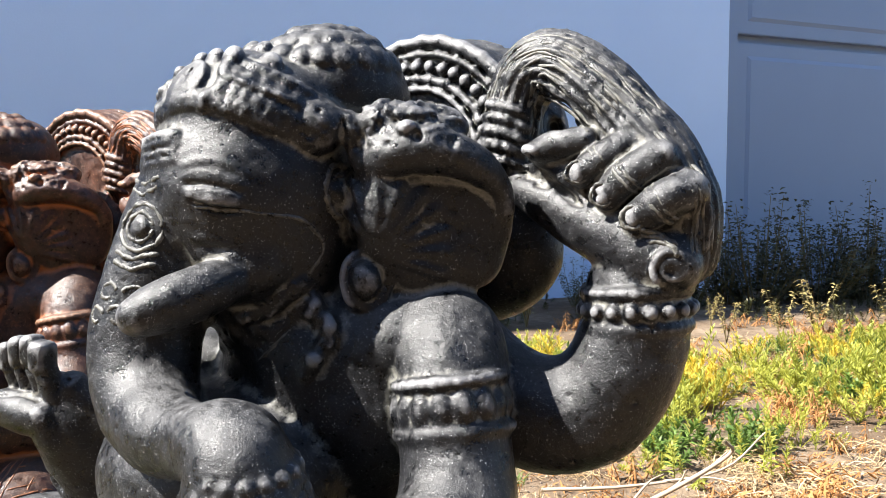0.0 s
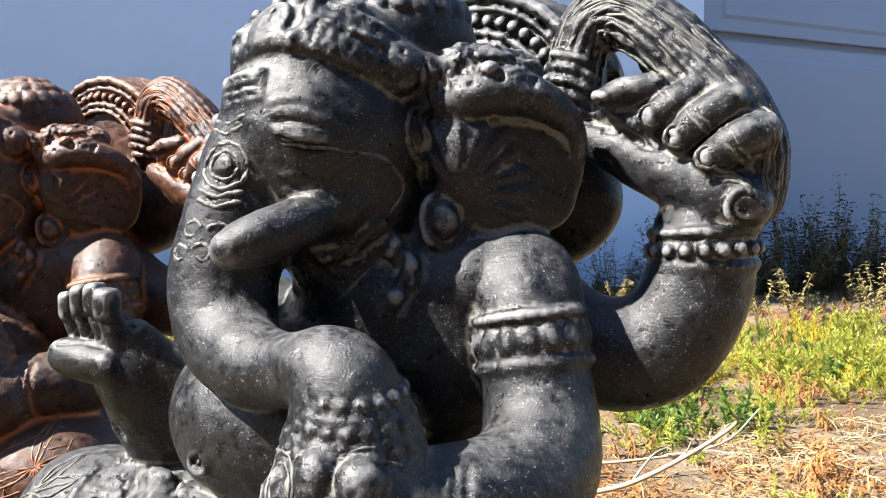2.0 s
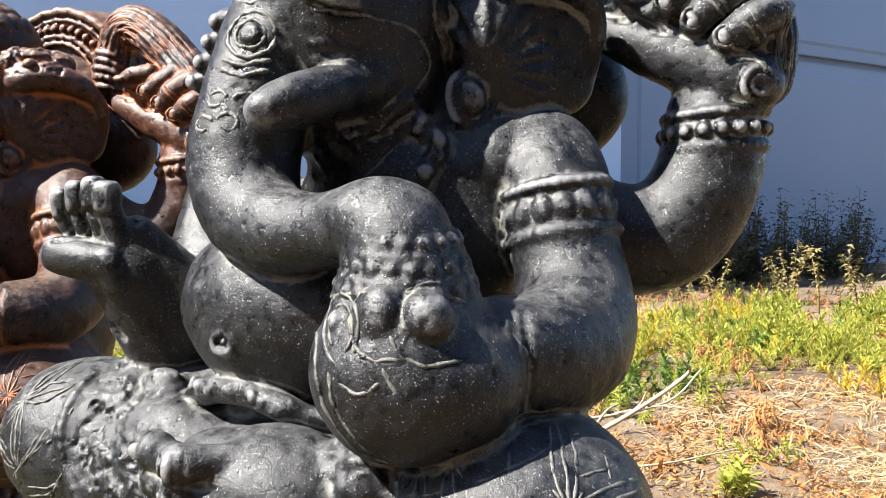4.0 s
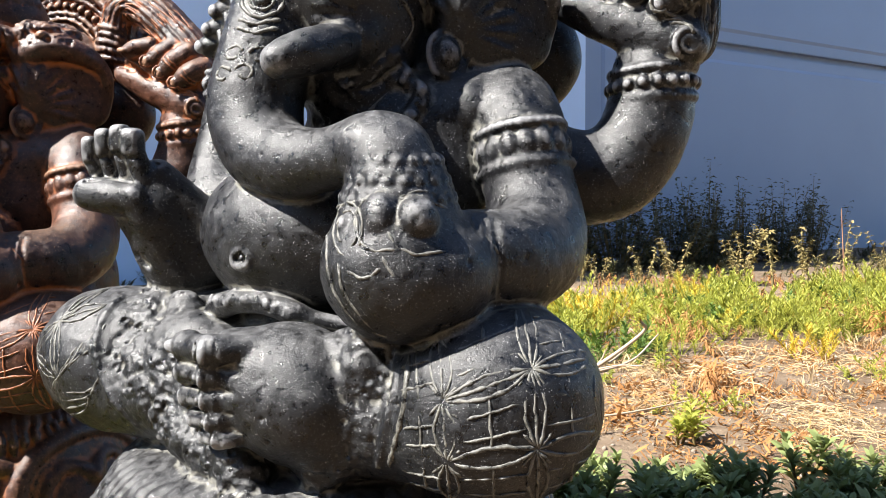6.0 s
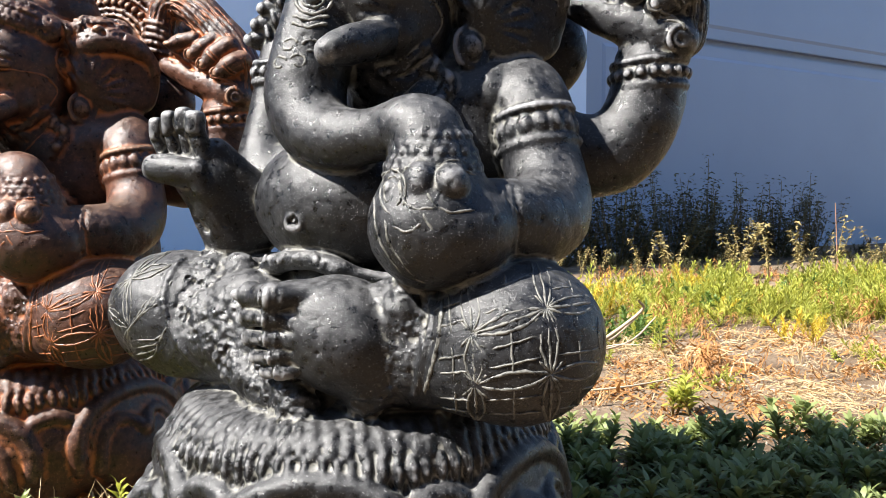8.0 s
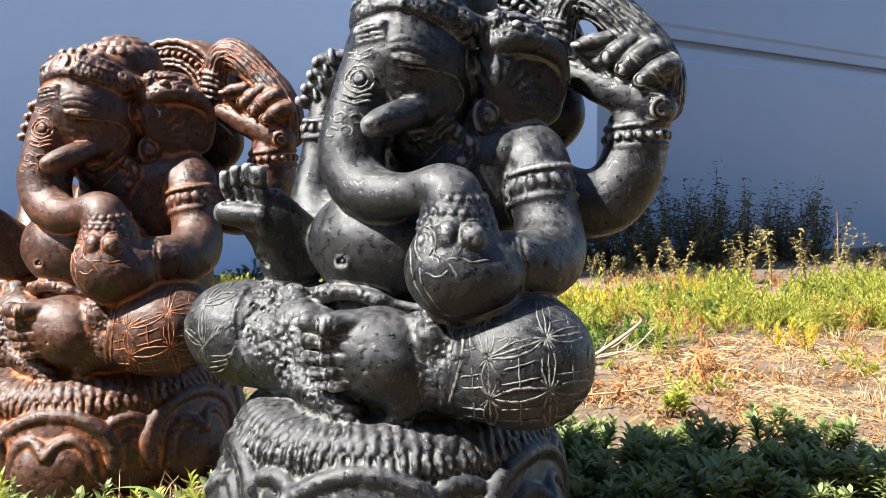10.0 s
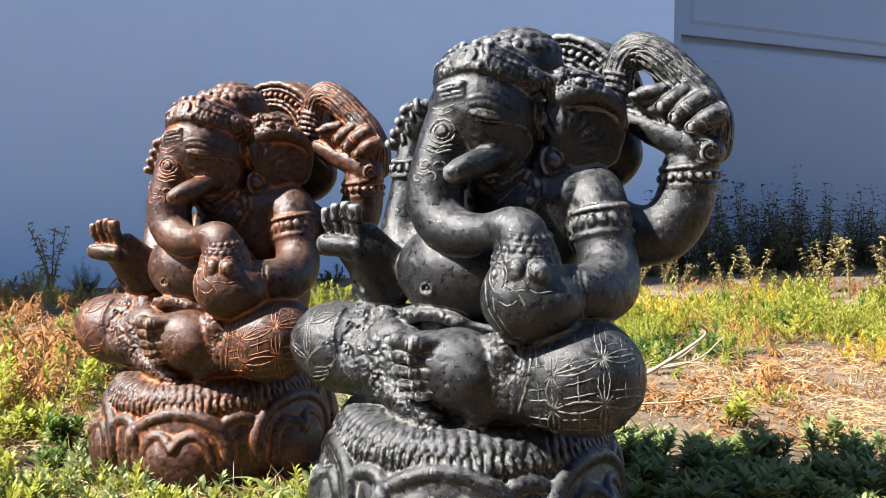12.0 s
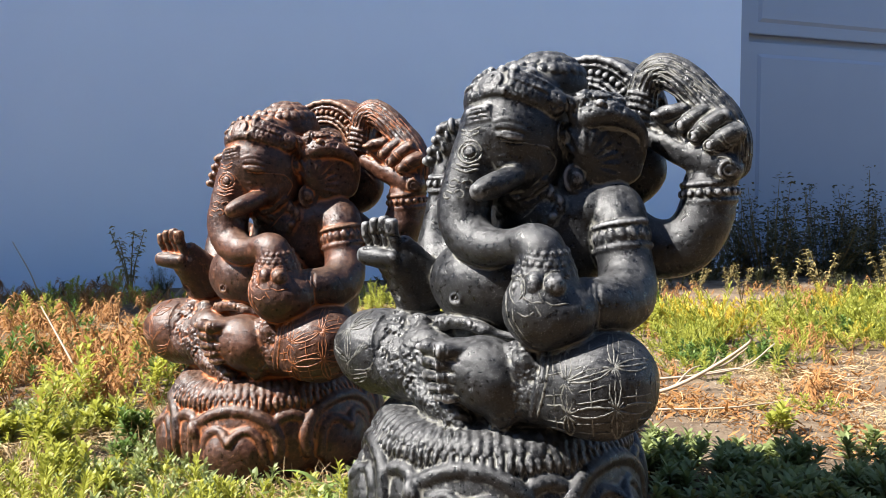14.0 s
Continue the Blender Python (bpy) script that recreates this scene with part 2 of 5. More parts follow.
        for _ in range(count):
            p = pts[rng.randrange(len(pts))] + np.array([rng.uniform(-1, 1) for _ in range(3)]) * r * 1.0
            s = self.meet(p, way, 0.04)
            if s is None or np.linalg.norm(s - p) > 0.014:
                continue
            g = size * rng.uniform(0.6, 1.35)
            self.ball(s - w * g * 0.62, (g * rng.uniform(0.8, 1.5), g * rng.uniform(0.6, 1.0), g * rng.uniform(0.7, 1.3)), k, turn_z(rng.uniform(0, 180)))
            if rng.random() < 0.75:
                self.ball(s + w * g * 0.20, g * rng.uniform(0.28, 0.5), 0.0006, cut=True)

    def cord(self, pts, r, sides=6, tone=0.31):
        """A thin raised line along the points, tapering at both ends."""
        pts = np.array(pts, float)
        if len(pts) < 2:
            return
        t = np.gradient(pts, axis=0)
        t /= np.linalg.norm(t, axis=1)[:, None] + 1e-9
        u = np.cross(t, (0.31, 0.52, 0.79))
        u /= np.linalg.norm(u, axis=1)[:, None] + 1e-9
        w = np.cross(t, u)
        s = np.full(len(pts), r)
        if len(pts) > 3:
            s[0], s[-1] = 0.35 * r, 0.35 * r
            s[1:-1] *= 1 + 0.16 * np.sin(np.arange(1, len(pts) - 1) * 2.3 + 40 * pts[1:-1, 2])
        a = np.linspace(0, 2 * math.pi, sides, endpoint=False)
        v = pts[:, None] + s[:, None, None] * (np.cos(a)[None, :, None] * u[:, None] + np.sin(a)[None, :, None] * w[:, None])
        v = np.concatenate([v.reshape(-1, 3), pts[:1] - t[:1] * s[0] * 0.6, pts[-1:] + t[-1:] * s[-1] * 0.6])
        n, k = len(pts), len(pts) * sides
        f = [(i * sides + j, (i + 1) * sides + j, (i + 1) * sides + (j + 1) % sides, i * sides + (j + 1) % sides) for i in range(n - 1) for j in range(sides)]
        f += [(k, j, (j + 1) % sides, k) for j in range(sides)] + [(k + 1, k - sides + (j + 1) % sides, k - sides + j, k + 1) for j in range(sides)]
        self.fine.append((v, np.array(f), tone))

    def sample(self, p):
        """Distances at many points, between the grid's corners."""
        q = np.clip((np.asarray(p) - self.low) / self.h, 0, np.array(self.n) - 1.001)
        i = q.astype(int)
        w = q - i
        out = 0
        for a in (0, 1):
            for b in (0, 1):
                for e in (0, 1):
                    k = (w[:, 0] if a else 1 - w[:, 0]) * (w[:, 1] if b else 1 - w[:, 1]) * (w[:, 2] if e else 1 - w[:, 2])
                    out = out + k * self.d[i[:, 0] + a, i[:, 1] + b, i[:, 2] + e]
        return out

    def value(self, p):
        return float(self.sample(np.array([p]))[0])

    def normal(self, p):
        e = 2 * self.h * np.eye(3)
        g = self.sample(np.array(p) + e) - self.sample(np.array(p) - e)
        return g / (np.linalg.norm(g) + 1e-9)

    def meet(self, p, way, reach=0.12):
        """Where a line through p, coming against way from outside, first meets the surface."""
        p, way = np.array(p, float), np.array(way, float)
        way /= np.linalg.norm(way)
        t = np.linspace(reach * 0.5, -reach * 0.5, int(reach / self.h) + 1)
        d = self.sample(p + t[:, None] * way)
        k = np.argmax(d <= 0)
        if d[k] > 0:
            return None
        if k == 0:
            return p + t[0] * way
        return p + way * (t[k - 1] + (t[k] - t[k - 1]) * d[k - 1] / (d[k - 1] - d[k]))

    def find(self, p, way):
        q = self.meet(p, way)
        return np.array(p, float) if q is None else q

    def draw(self, rows, way, r, k=0.0015, sink=0.3, cut=False, steps=5, reach=0.12, far=0.024):
        """A raised (or cut) line along a curve, laid on the surface from the side named by way."""
        n = np.array(way, float) / np.linalg.norm(way)
        run = []
        for p in curve_points(rows, steps):
            q = self.meet(p[:3], way, reach)
            if q is not None and np.linalg.norm(q - p[:3]) > far:
                q = None
            if q is not None:
                q = q - n * r * sink
            if q is None or (run and np.linalg.norm(q - run[-1]) > 0.012):
                self.lay(run, r, k, cut)
                run = []
            if q is not None:
                run.append(q)
        self.lay(run, r, k, cut)

    def lay(self, run, r, k, cut):
        if cut or r >= SMALL:
            for a, b in zip(run[:-1], run[1:]):
                self.rod(a, b, r, r, k, cut)
        else:
            self.cord(run, r)

    def lumps(self, cell, seed):
        """Soft random relief with lumps of about that size, -1 to 1."""
        r = np.random.RandomState(seed)
        f = r.uniform(-1, 1, [int(n * self.h / cell) + 3 for n in self.n]).astype(np.float32)
        for ax in range(3):
            t = np.arange(self.n[ax]) * self.h / cell
            i = t.astype(int)
            w = (t - i).astype(np.float32)
            w = w * w * (3 - 2 * w)
            shape = [1, 1, 1]
            shape[ax] = -1
            f = np.take(f, i, ax) * (1 - w.reshape(shape)) + np.take(f, i + 1, ax) * w.reshape(shape)
        return f

    def weather(self, seed):
        """Uneven casting, wear and pits."""
        self.d += 0.0008 * self.lumps(0.017, seed)
        self.d += 0.00030 * self.lumps(0.0062, seed + 1)
        self.d += 0.00016 * self.lumps(0.0031, seed + 2) * (0.4 + np.maximum(self.lumps(0.05, seed + 3), 0) * 2)
        r = np.random.RandomState(seed)
        near = np.argwhere(np.abs(self.d) < 0.6 * self.h)
        for i in near[r.choice(len(near), 1500, False)]:
            self.ball(self.low + self.h * i, float(0.0006 + 0.0014 * r.rand() ** 4), 0.0006, cut=True)

    def rough(self, line, wide, amount, cell, seed):
        """Crumpled relief along a line, dying out at its edges."""
        p = curve_points(line, 4)[:, :3]
        s, (x, y, z) = self.window(p.min(0) - wide * 1.3, p.max(0) + wide * 1.3)
        near = None
        for q in p:
            d = (x - q[0]) ** 2 + (y - q[1]) ** 2 + (z - q[2]) ** 2
            near = d if near is None else np.minimum(near, d)
        mask = np.clip(1.6 - 1.6 * np.sqrt(near) / (wide * 1.2), 0, 1)
        a, b = self.lumps(cell, seed)[s], self.lumps(cell * 0.55, seed + 1)[s]
        self.d[s] += (amount * mask * (np.abs(a) * 1.5 - 0.5 + 0.55 * b)).astype(np.float32)

    def block(self, c, half, r, k=0.002, turn=None):
        """A box with rounded edges."""
        c, half = np.array(c, np.float32), np.array(half, np.float32)
        reach = half if turn is None else np.full(3, np.linalg.norm(half))
        s, (x, y, z) = self.window(c - reach - k - 2 * self.h, c + reach + k + 2 * self.h)
        x, y, z = x - c[0], y - c[1], z - c[2]
        if turn is not None:
            t = np.array(turn, np.float32)
            x, y, z = (t[0, i] * x + t[1, i] * y + t[2, i] * z for i in range(3))
        u, v, w = (np.abs(q) - (half[i] - r) for i, q in enumerate((x, y, z)))
        d = np.sqrt(np.maximum(u, 0) ** 2 + np.maximum(v, 0) ** 2 + np.maximum(w, 0) ** 2) + np.minimum(np.maximum(np.maximum(u, v), w), 0) - r
        self.blend(s, d, k)

    def skin(self):
        """Faces on the zero level: one corner per crossed cell, one face per crossed grid edge."""
        d = self.d
        neg = d < 0
        m = np.zeros(np.array(d.shape) - 1, np.int8)
        for i, j, k in ((a, b, c) for a in (0, 1) for b in (0, 1) for c in (0, 1)):
            m += neg[i:m.shape[0] + i, j:m.shape[1] + j, k:m.shape[2] + k]
        cells = np.argwhere((m > 0) & (m < 8))
        index = np.full(m.shape, -1, np.int32)
        index[tuple(cells.T)] = np.arange(len(cells))
        acc, cnt = np.zeros((len(cells), 3)), np.zeros(len(cells))
        corners = [np.array(c) for c in ((0, 0, 0), (1, 0, 0), (0, 1, 0), (1, 1, 0), (0, 0, 1), (1, 0, 1), (0, 1, 1), (1, 1, 1))]
        vals = [d[tuple((cells + c).T)] for c in corners]
        for a, b in ((0, 1), (2, 3), (4, 5), (6, 7), (0, 2), (1, 3), (4, 6), (5, 7), (0, 4), (1, 5), (2, 6), (3, 7)):
            x = (vals[a] < 0) != (vals[b] < 0)
            t = vals[a][x] / (vals[a][x] - vals[b][x])
            acc[x] += corners[a] + t[:, None] * (corners[b] - corners[a])
            cnt[x] += 1
        verts = self.low + self.h * (cells + acc / cnt[:, None])
        faces = []
        for ax in range(3):
            u, v = (ax + 1) % 3, (ax + 2) % 3
            lo, hi = [slice(1, -1)] * 3, [slice(1, -1)] * 3
            lo[ax], hi[ax] = slice(0, -1), slice(1, None)
            e = neg[tuple(lo)] != neg[tuple(hi)]
            at = np.argwhere(e) + np.array([0 if q == ax else 1 for q in range(3)])
            flip = neg[tuple(at.T)]
            du, dv = np.eye(3, dtype=int)[u], np.eye(3, dtype=int)[v]
            ring4 = np.stack([index[tuple((at - o).T)] for o in (du + dv, dv, 0 * du, du)], 1)
            ring4[~flip] = ring4[~flip][:, ::-1]
            faces.append(ring4)
        return verts, np.concatenate(faces)

    def hollow(self, verts, width):
        """How deep in a hollow each corner sits: near 1 in carved recesses, 0 on open surfaces."""
        solid = np.clip(0.5 - self.d / (2 * self.h), 0, 1).astype(np.float32)
        for ax in range(3):
            c = np.cumsum(np.insert(solid, 0, 0, ax), ax)
            w, n = width, solid.shape[ax]
            hi, lo = np.minimum(np.arange(n) + w + 1, n), np.maximum(np.arange(n) - w, 0)
            solid = (np.take(c, hi, ax) - np.take(c, lo, ax)) / (2 * w + 1)
        keep, self.d = self.d, solid
        share = self.sample(verts)
        self.d = keep
        return np.clip((share - 0.5) * 3.0, -0.6, 1)


def curve_points(rows, steps):
    """Points along a smooth curve through the rows (any number of columns)."""
    p = np.array(rows, float)
    if len(p) < 3 or steps <= 1:
        if len(p) == 2:
            return np.array([p[0] + (p[1] - p[0]) * t for t in np.linspace(0, 1, steps + 1)])
        return p
    q = np.vstack([2 * p[0] - p[1], p, 2 * p[-1] - p[-2]])
    out = []
    for i in range(1, len(q) - 2):
        for t in np.linspace(0, 1, steps, endpoint=False):
            a, b, c, d = q[i - 1:i + 3]
            out.append(0.5 * (2 * b + (c - a) * t + (2 * a - 5 * b + 4 * c - d) * t * t + (3 * b - a - 3 * c + d) * t ** 3))
    out.append(p[-1])
    return np.array(out)


def ring_points(c, axis, big, count, squash=1.0, across=None):
    c, n = np.array(c, float), np.array(axis, float)
    n /= np.linalg.norm(n)
    u = np.array(across if across is not None else ((0, 0, 1) if abs(n[2]) < 0.9 else (1, 0, 0)), float)
    u -= n * (u @ n)
    u /= np.linalg.norm(u)
    v = np.cross(n, u)
    p = [c + big * (math.cos(a) * u + squash * math.sin(a) * v) for a in np.linspace(0, 2 * math.pi, count, endpoint=False)]
    return p, p[1:] + p[:1]


def mesh_from(name, verts, faces, mats, smooth=True, which=None):
    me = bpy.data.meshes.new(name)
    verts, faces = np.asarray(verts, np.float32), np.asarray(faces, np.int32)
    me.vertices.add(len(verts))
    me.vertices.foreach_set("co", verts.ravel())
    k = faces.shape[1]
    me.loops.add(faces.size)
    me.loops.foreach_set("vertex_index", faces.ravel())
    me.polygons.add(len(faces))
    me.polygons.foreach_set("loop_start", np.arange(0, faces.size, k, dtype=np.int32))
    me.polygons.foreach_set("use_smooth", np.full(len(faces), smooth))
    for m in mats:
        me.materials.append(m)
    if which is not None:
        me.polygons.foreach_set("material_index", np.asarray(which, np.int32))
    me.update(calc_edges=True)
    return me

# ---- the seated elephant-headed statue ----
# while it is sculpted: x to its own left, y ahead of it, z up; the skin turns x round
GRAIN = 0.0015
SIDE = (0.46, 0.88, 0.08)
FRONT = (0.39, 0.92, 0.04)


def turn_z(deg):
    a = radians(deg)
    return ((math.cos(a), -math.sin(a), 0), (math.sin(a), math.cos(a), 0), (0, 0, 1))


def frame_of(n):
    """A turned frame whose third axis is n."""
    q = Vector(n).to_track_quat("Z", "Y").to_matrix()
    return tuple(tuple(r) for r in q)


def vec(*p):
    return np.array(p, float)


def unit(*p):
    return vec(*p) / np.linalg.norm(p)


def lotus_seat(c):
    cx, cy, rl, rf = -0.042, -0.008, 0.153, 0.152
    for z, s in ((0.02, 0.93), (0.03, 0.93), (0.055, 0.95), (0.08, 0.95), (0.105, 0.94), (0.13, 0.94)):
        c.ball((cx, cy, z), (rl * s, rf * s, 0.034), 0.012)
    # stamen band on a sloping rim: tall ribs below, two rows of worn scales above
    c.ball((cx, cy, 0.130), (rl * 1.0, rf * 1.0, 0.036), 0.008)
    c.ball((cx, cy, 0.150), (rl * 0.99, rf * 0.99, 0.036), 0.008)
    c.ball((cx, cy, 0.166), (rl * 0.93, rf * 0.93, 0.026), 0.012)
    rng = random.Random(3)
    for k in range(96):
        a = 2 * math.pi * (k + rng.uniform(-0.14, 0.14)) / 96
        u = vec(math.sin(a), math.cos(a), 0)
        lift = 0.0018 * math.sin(k * 1.7)
        c.draw([(cx + rl * s * u[0], cy + rf * s * u[1], z + lift) for s, z in ((1.0, 0.124), (1.0, 0.143), (0.985, 0.160))], (u[0], u[1], 0.25), 0.0037 * rng.uniform(0.85, 1.1), 0.0008, 0.25, steps=3)
    for row, (s, z, up, g) in enumerate(((0.965, 0.168, 0.8, 0.0066), (0.915, 0.179, 1.6, 0.0062), (0.86, 0.186, 3.0, 0.0060))):
        for k in range(84 - 5 * row):
            a = 2 * math.pi * (k + 0.5 * row + rng.uniform(-0.2, 0.2)) / (84 - 5 * row)
            w = unit(math.sin(a), math.cos(a), up)
            q = c.meet((cx + rl * s * math.sin(a), cy + rf * s * math.cos(a), z), w)
            if q is not None:
                e = vec(math.cos(a), -math.sin(a), 0)
                fr = np.array((e, np.cross(w, e), w)).T
                c.ball(q - w * g * 0.16, (g * 0.70, g * 1.15, g * 0.46), 0.0010, fr)
    # broad petals with rolled lips, and a small one tucked behind each joint
    def arch(m, u, w, wide, tall, n=15):
        out = []
        for q in np.linspace(-0.2, math.pi + 0.2, n):
            x, z = math.cos(q), math.sin(q)
            out.append(m + w * wide * x + vec(0, 0, tall * math.copysign(abs(z) ** 0.85, z)))
        return out

    for deg in range(18, 378, 60):
        for turn, wide, tall, out, low in ((30, 0.036, 0.050, 0.985, 0.096), (0, 0.072, 0.060, 0.985, 0.098)):
            a = radians(deg + turn)
            u, w = vec(math.sin(a), math.cos(a), 0), vec(math.cos(a), -math.sin(a), 0)
            m = vec(cx + rl * 0.945 * out * u[0], cy + rf * 0.945 * out * u[1], low)
            fr = np.array((w, u, (0, 0, 1))).T
            c.ball(m - vec(0, 0, 0.006), (wide, 0.024, tall), 0.004, fr)
            c.draw(arch(m - vec(0, 0, 0.004), u, w, wide * 0.90, tall * 0.86), u, 0.0060 if not turn else 0.0045, 0.006, 0.35, steps=3, reach=0.2, far=0.06)
            if turn:
                continue
            c.ball(m + u * 0.013 - vec(0, 0, 0.018), (wide * 0.66, 0.026, tall * 0.72), 0.004, fr)
            for sgn in (-1, 1):
                lip = [m + w * sgn * wide * p + vec(0, 0, tall * q) for p, q in ((0.0, 0.14), (0.14, 0.30), (0.34, 0.36), (0.52, 0.20), (0.62, -0.10), (0.64, -0.40))]
                c.draw(lip, u, 0.0044, 0.005, 0.60, steps=4, reach=0.2, far=0.06)


def pitted_cuff(c, line, wide, seed, way, count):
    """A rumpled trouser cuff: a broad uneven band with worn lumps and small ringed pits."""
    rng = random.Random(seed)
    pts = curve_points(line, 8)
    for p in pts[::3]:
        c.ball(p[:3] - vec(*way) * 0.003, (wide * rng.uniform(0.9, 1.1), wide * 0.72, wide * rng.uniform(0.9, 1.1)), 0.006)
    c.rough(line, wide * 1.2, 0.0024, 0.0062, seed)
    w = unit(*way)
    side = unit(*np.cross(w, (0, 0, 1)))
    up = np.cross(side, w)
    for k in range(count):
        p = pts[rng.randrange(len(pts))][:3] + side * rng.uniform(-1, 1) * wide + up * rng.uniform(-0.6, 0.6) * wide
        s = c.meet(p, way, 0.06)
        if s is None or np.linalg.norm(s - p) > 0.022:
            continue
        g = rng.uniform(0.0018, 0.0034)
        n = c.normal(s)
        if k % 3 == 0:
            c.ball(s - n * g * 0.75, g * 1.35, 0.0012)
            c.ball(s + n * g * 0.55, g * 0.75, 0.0005, cut=True)
        elif k % 3 == 1:
            c.ball(s - n * g * 0.80, (g * rng.uniform(0.9, 1.5), g * rng.uniform(0.9, 1.2), g * rng.uniform(0.8, 1.3)), 0.0014, turn_z(rng.uniform(0, 180)))
        else:
            c.ball(s + n * g * 0.25, (g * 0.6, g * 0.5, g * 0.9), 0.001, turn_z(rng.uniform(0, 180)), cut=True)


def lens_ribs(c, a, b, bulge, way, r=0.0009, count=3):
    """Ribs between two star points that spread to a lens shape."""
    a, b = vec(*a), vec(*b)
    side = np.cross(b - a, way)
    side /= np.linalg.norm(side)
    for k in range(count):
        s = bulge * (2 * k / (count - 1) - 1)
        c.draw([a + (b - a) * t + side * s * math.sin(math.pi * t) for t in np.linspace(0, 1, 7)], way, r, 0.0012, 0.35, steps=2, far=0.06)


def legs(c):
    c.ball((0.0, -0.005, 0.215), (0.125, 0.10, 0.050), 0.012)
    c.ball((-0.02, 0.05, 0.222), (0.10, 0.05, 0.045), 0.012)
    # folded right leg and its knee
    c.rod((-0.07, 0.0, 0.235), (-0.175, 0.038, 0.238), 0.05, 0.044, 0.012)
    c.ball((-0.188, 0.042, 0.236), (0.059, 0.050, 0.049), 0.01, turn_z(20))
    c.rod((-0.17, 0.052, 0.222), (-0.06, 0.070, 0.214), 0.038, 0.026, 0.01)
    # left leg: the broad thigh and knee
    c.rod((0.06, -0.01, 0.235), (0.112, 0.045, 0.237), 0.050, 0.050, 0.012)
    c.ball((0.112, 0.066, 0.237), (0.060, 0.056, 0.051), 0.01, turn_z(-20))
    c.ball((0.114, 0.072, 0.222), (0.053, 0.050, 0.038), 0.01, turn_z(-20))
    c.rod((0.12, 0.075, 0.222), (0.03, 0.080, 0.212), 0.036, 0.024, 0.012)
    # trouser cuffs
    c.ball((-0.100, 0.060, 0.236), (0.042, 0.028, 0.038), 0.012)
    c.ball((0.040, 0.082, 0.236), (0.026, 0.024, 0.040), 0.012)
    pitted_cuff(c, [(-0.146, 0.034, 0.279), (-0.142, 0.062, 0.256), (-0.126, 0.078, 0.230), (-0.091, 0.090, 0.206), (-0.051, 0.100, 0.193), (-0.026, 0.106, 0.185)], 0.0165, 20, FRONT, 190)
    pitted_cuff(c, [(-0.118, 0.050, 0.272), (-0.108, 0.070, 0.250), (-0.096, 0.084, 0.228)], 0.0130, 23, FRONT, 60)
    pitted_cuff(c, [(0.049, 0.088, 0.264), (0.047, 0.094, 0.242), (0.036, 0.096, 0.216), (0.019, 0.098, 0.196)], 0.0165, 21, FRONT, 170)
    c.rod((0.046, 0.092, 0.258), (0.051, 0.090, 0.286), 0.0125, 0.003, 0.006)
    c.rod((0.036, 0.090, 0.246), (0.028, 0.090, 0.266), 0.0125, 0.006, 0.006)
    c.rough([(0.030, 0.094, 0.262), (0.044, 0.096, 0.270), (0.050, 0.094, 0.284)], 0.014, 0.0022, 0.0055, 88)
    # the edge bands of the quilted cloth
    for off, r in ((0.0, 0.0022), (0.007, 0.0018)):
        c.draw([(0.074 + off, 0.110, 0.264), (0.071 + off, 0.110, 0.240), (0.066 + off, 0.110, 0.220), (0.061 + off, 0.110, 0.203)], FRONT, r, 0.0015, 0.4)
    # the right foot, its sole turned up, and the toes with their nails
    c.ball((-0.006, 0.092, 0.238), (0.047, 0.037, 0.038), 0.006, turn_z(-14))
    c.ball((0.006, 0.094, 0.228), (0.036, 0.034, 0.034), 0.008)
    c.ball((-0.034, 0.098, 0.246), (0.028, 0.026, 0.026), 0.006)
    for k, (xi, xo, z, zo, r) in enumerate(((-0.031, -0.060, 0.2625, 0.2620, 0.0095), (-0.034, -0.061, 0.2485, 0.2470, 0.0078), (-0.034, -0.060, 0.2355, 0.2325, 0.0070), (-0.031, -0.055, 0.2235, 0.2200, 0.0062), (-0.027, -0.048, 0.2135, 0.2100, 0.0055))):
        a, b = vec(xi, 0.1265, z), vec(xo, 0.1130, zo)
        c.rod(a + vec(0.016, -0.014, 0.0), a, r * 0.9, r, 0.003)
        c.rod(a, b, r * 0.80, r * 0.92, 0.0015)
        c.ball(a + vec(-0.001, 0.001, 0), (r * 1.12, r * 1.05, r * 1.05), 0.001)
        c.ball(b, r * 1.05, 0.001)
        q = c.find(b + vec(-0.002, 0.02, 0.001), FRONT)
        c.ball(q - vec(*FRONT) * 0.001, (r * 0.55, r * 0.30, r * 0.45), 0.0006)
        for dx in (-0.55, 0.30, 0.75):
            c.draw([a + vec(dx * r, 0.01, 0.8 * r), a + vec(dx * r + 0.001, 0.012, 0), a + vec(dx * r, 0.01, -0.7 * r)], FRONT, 0.0013, 0.001, 0.1, cut=True, steps=2)
        if k < 4:
            c.draw([a + vec(0.020, 0.01, -r * 0.95), a + vec(-0.006, 0.012, -r * 0.98), b + vec(0.002, 0.01, -r * 0.95)], FRONT, 0.0017, 0.001, 0.0, cut=True, steps=3)
    # quilted pattern on the left knee: stars tied by lens-shaped ribs, a lattice between
    star = {}
    for i, x in enumerate((0.053, 0.101, 0.149, 0.190)):
        for j, (z, lean) in enumerate(((0.278, 0.40), (0.246, 0.34), (0.216, 0.17), (0.188, 0.05))):
            star[i, j] = (x + 0.002 * j, 0.118, z + lean * (x - 0.101) * (1.0 if i < 3 else 0.62))
    for i in (1, 2, 3):
        for j in range(3):
            lens_ribs(c, star[i, j], star[i, j + 1], 0.0052, FRONT)
    for i in (1, 2):
        for j in (1, 2):
            lens_ribs(c, star[i, j], star[i + 1, j], 0.0050, FRONT, 0.0012, 3 if j == 1 else 2)
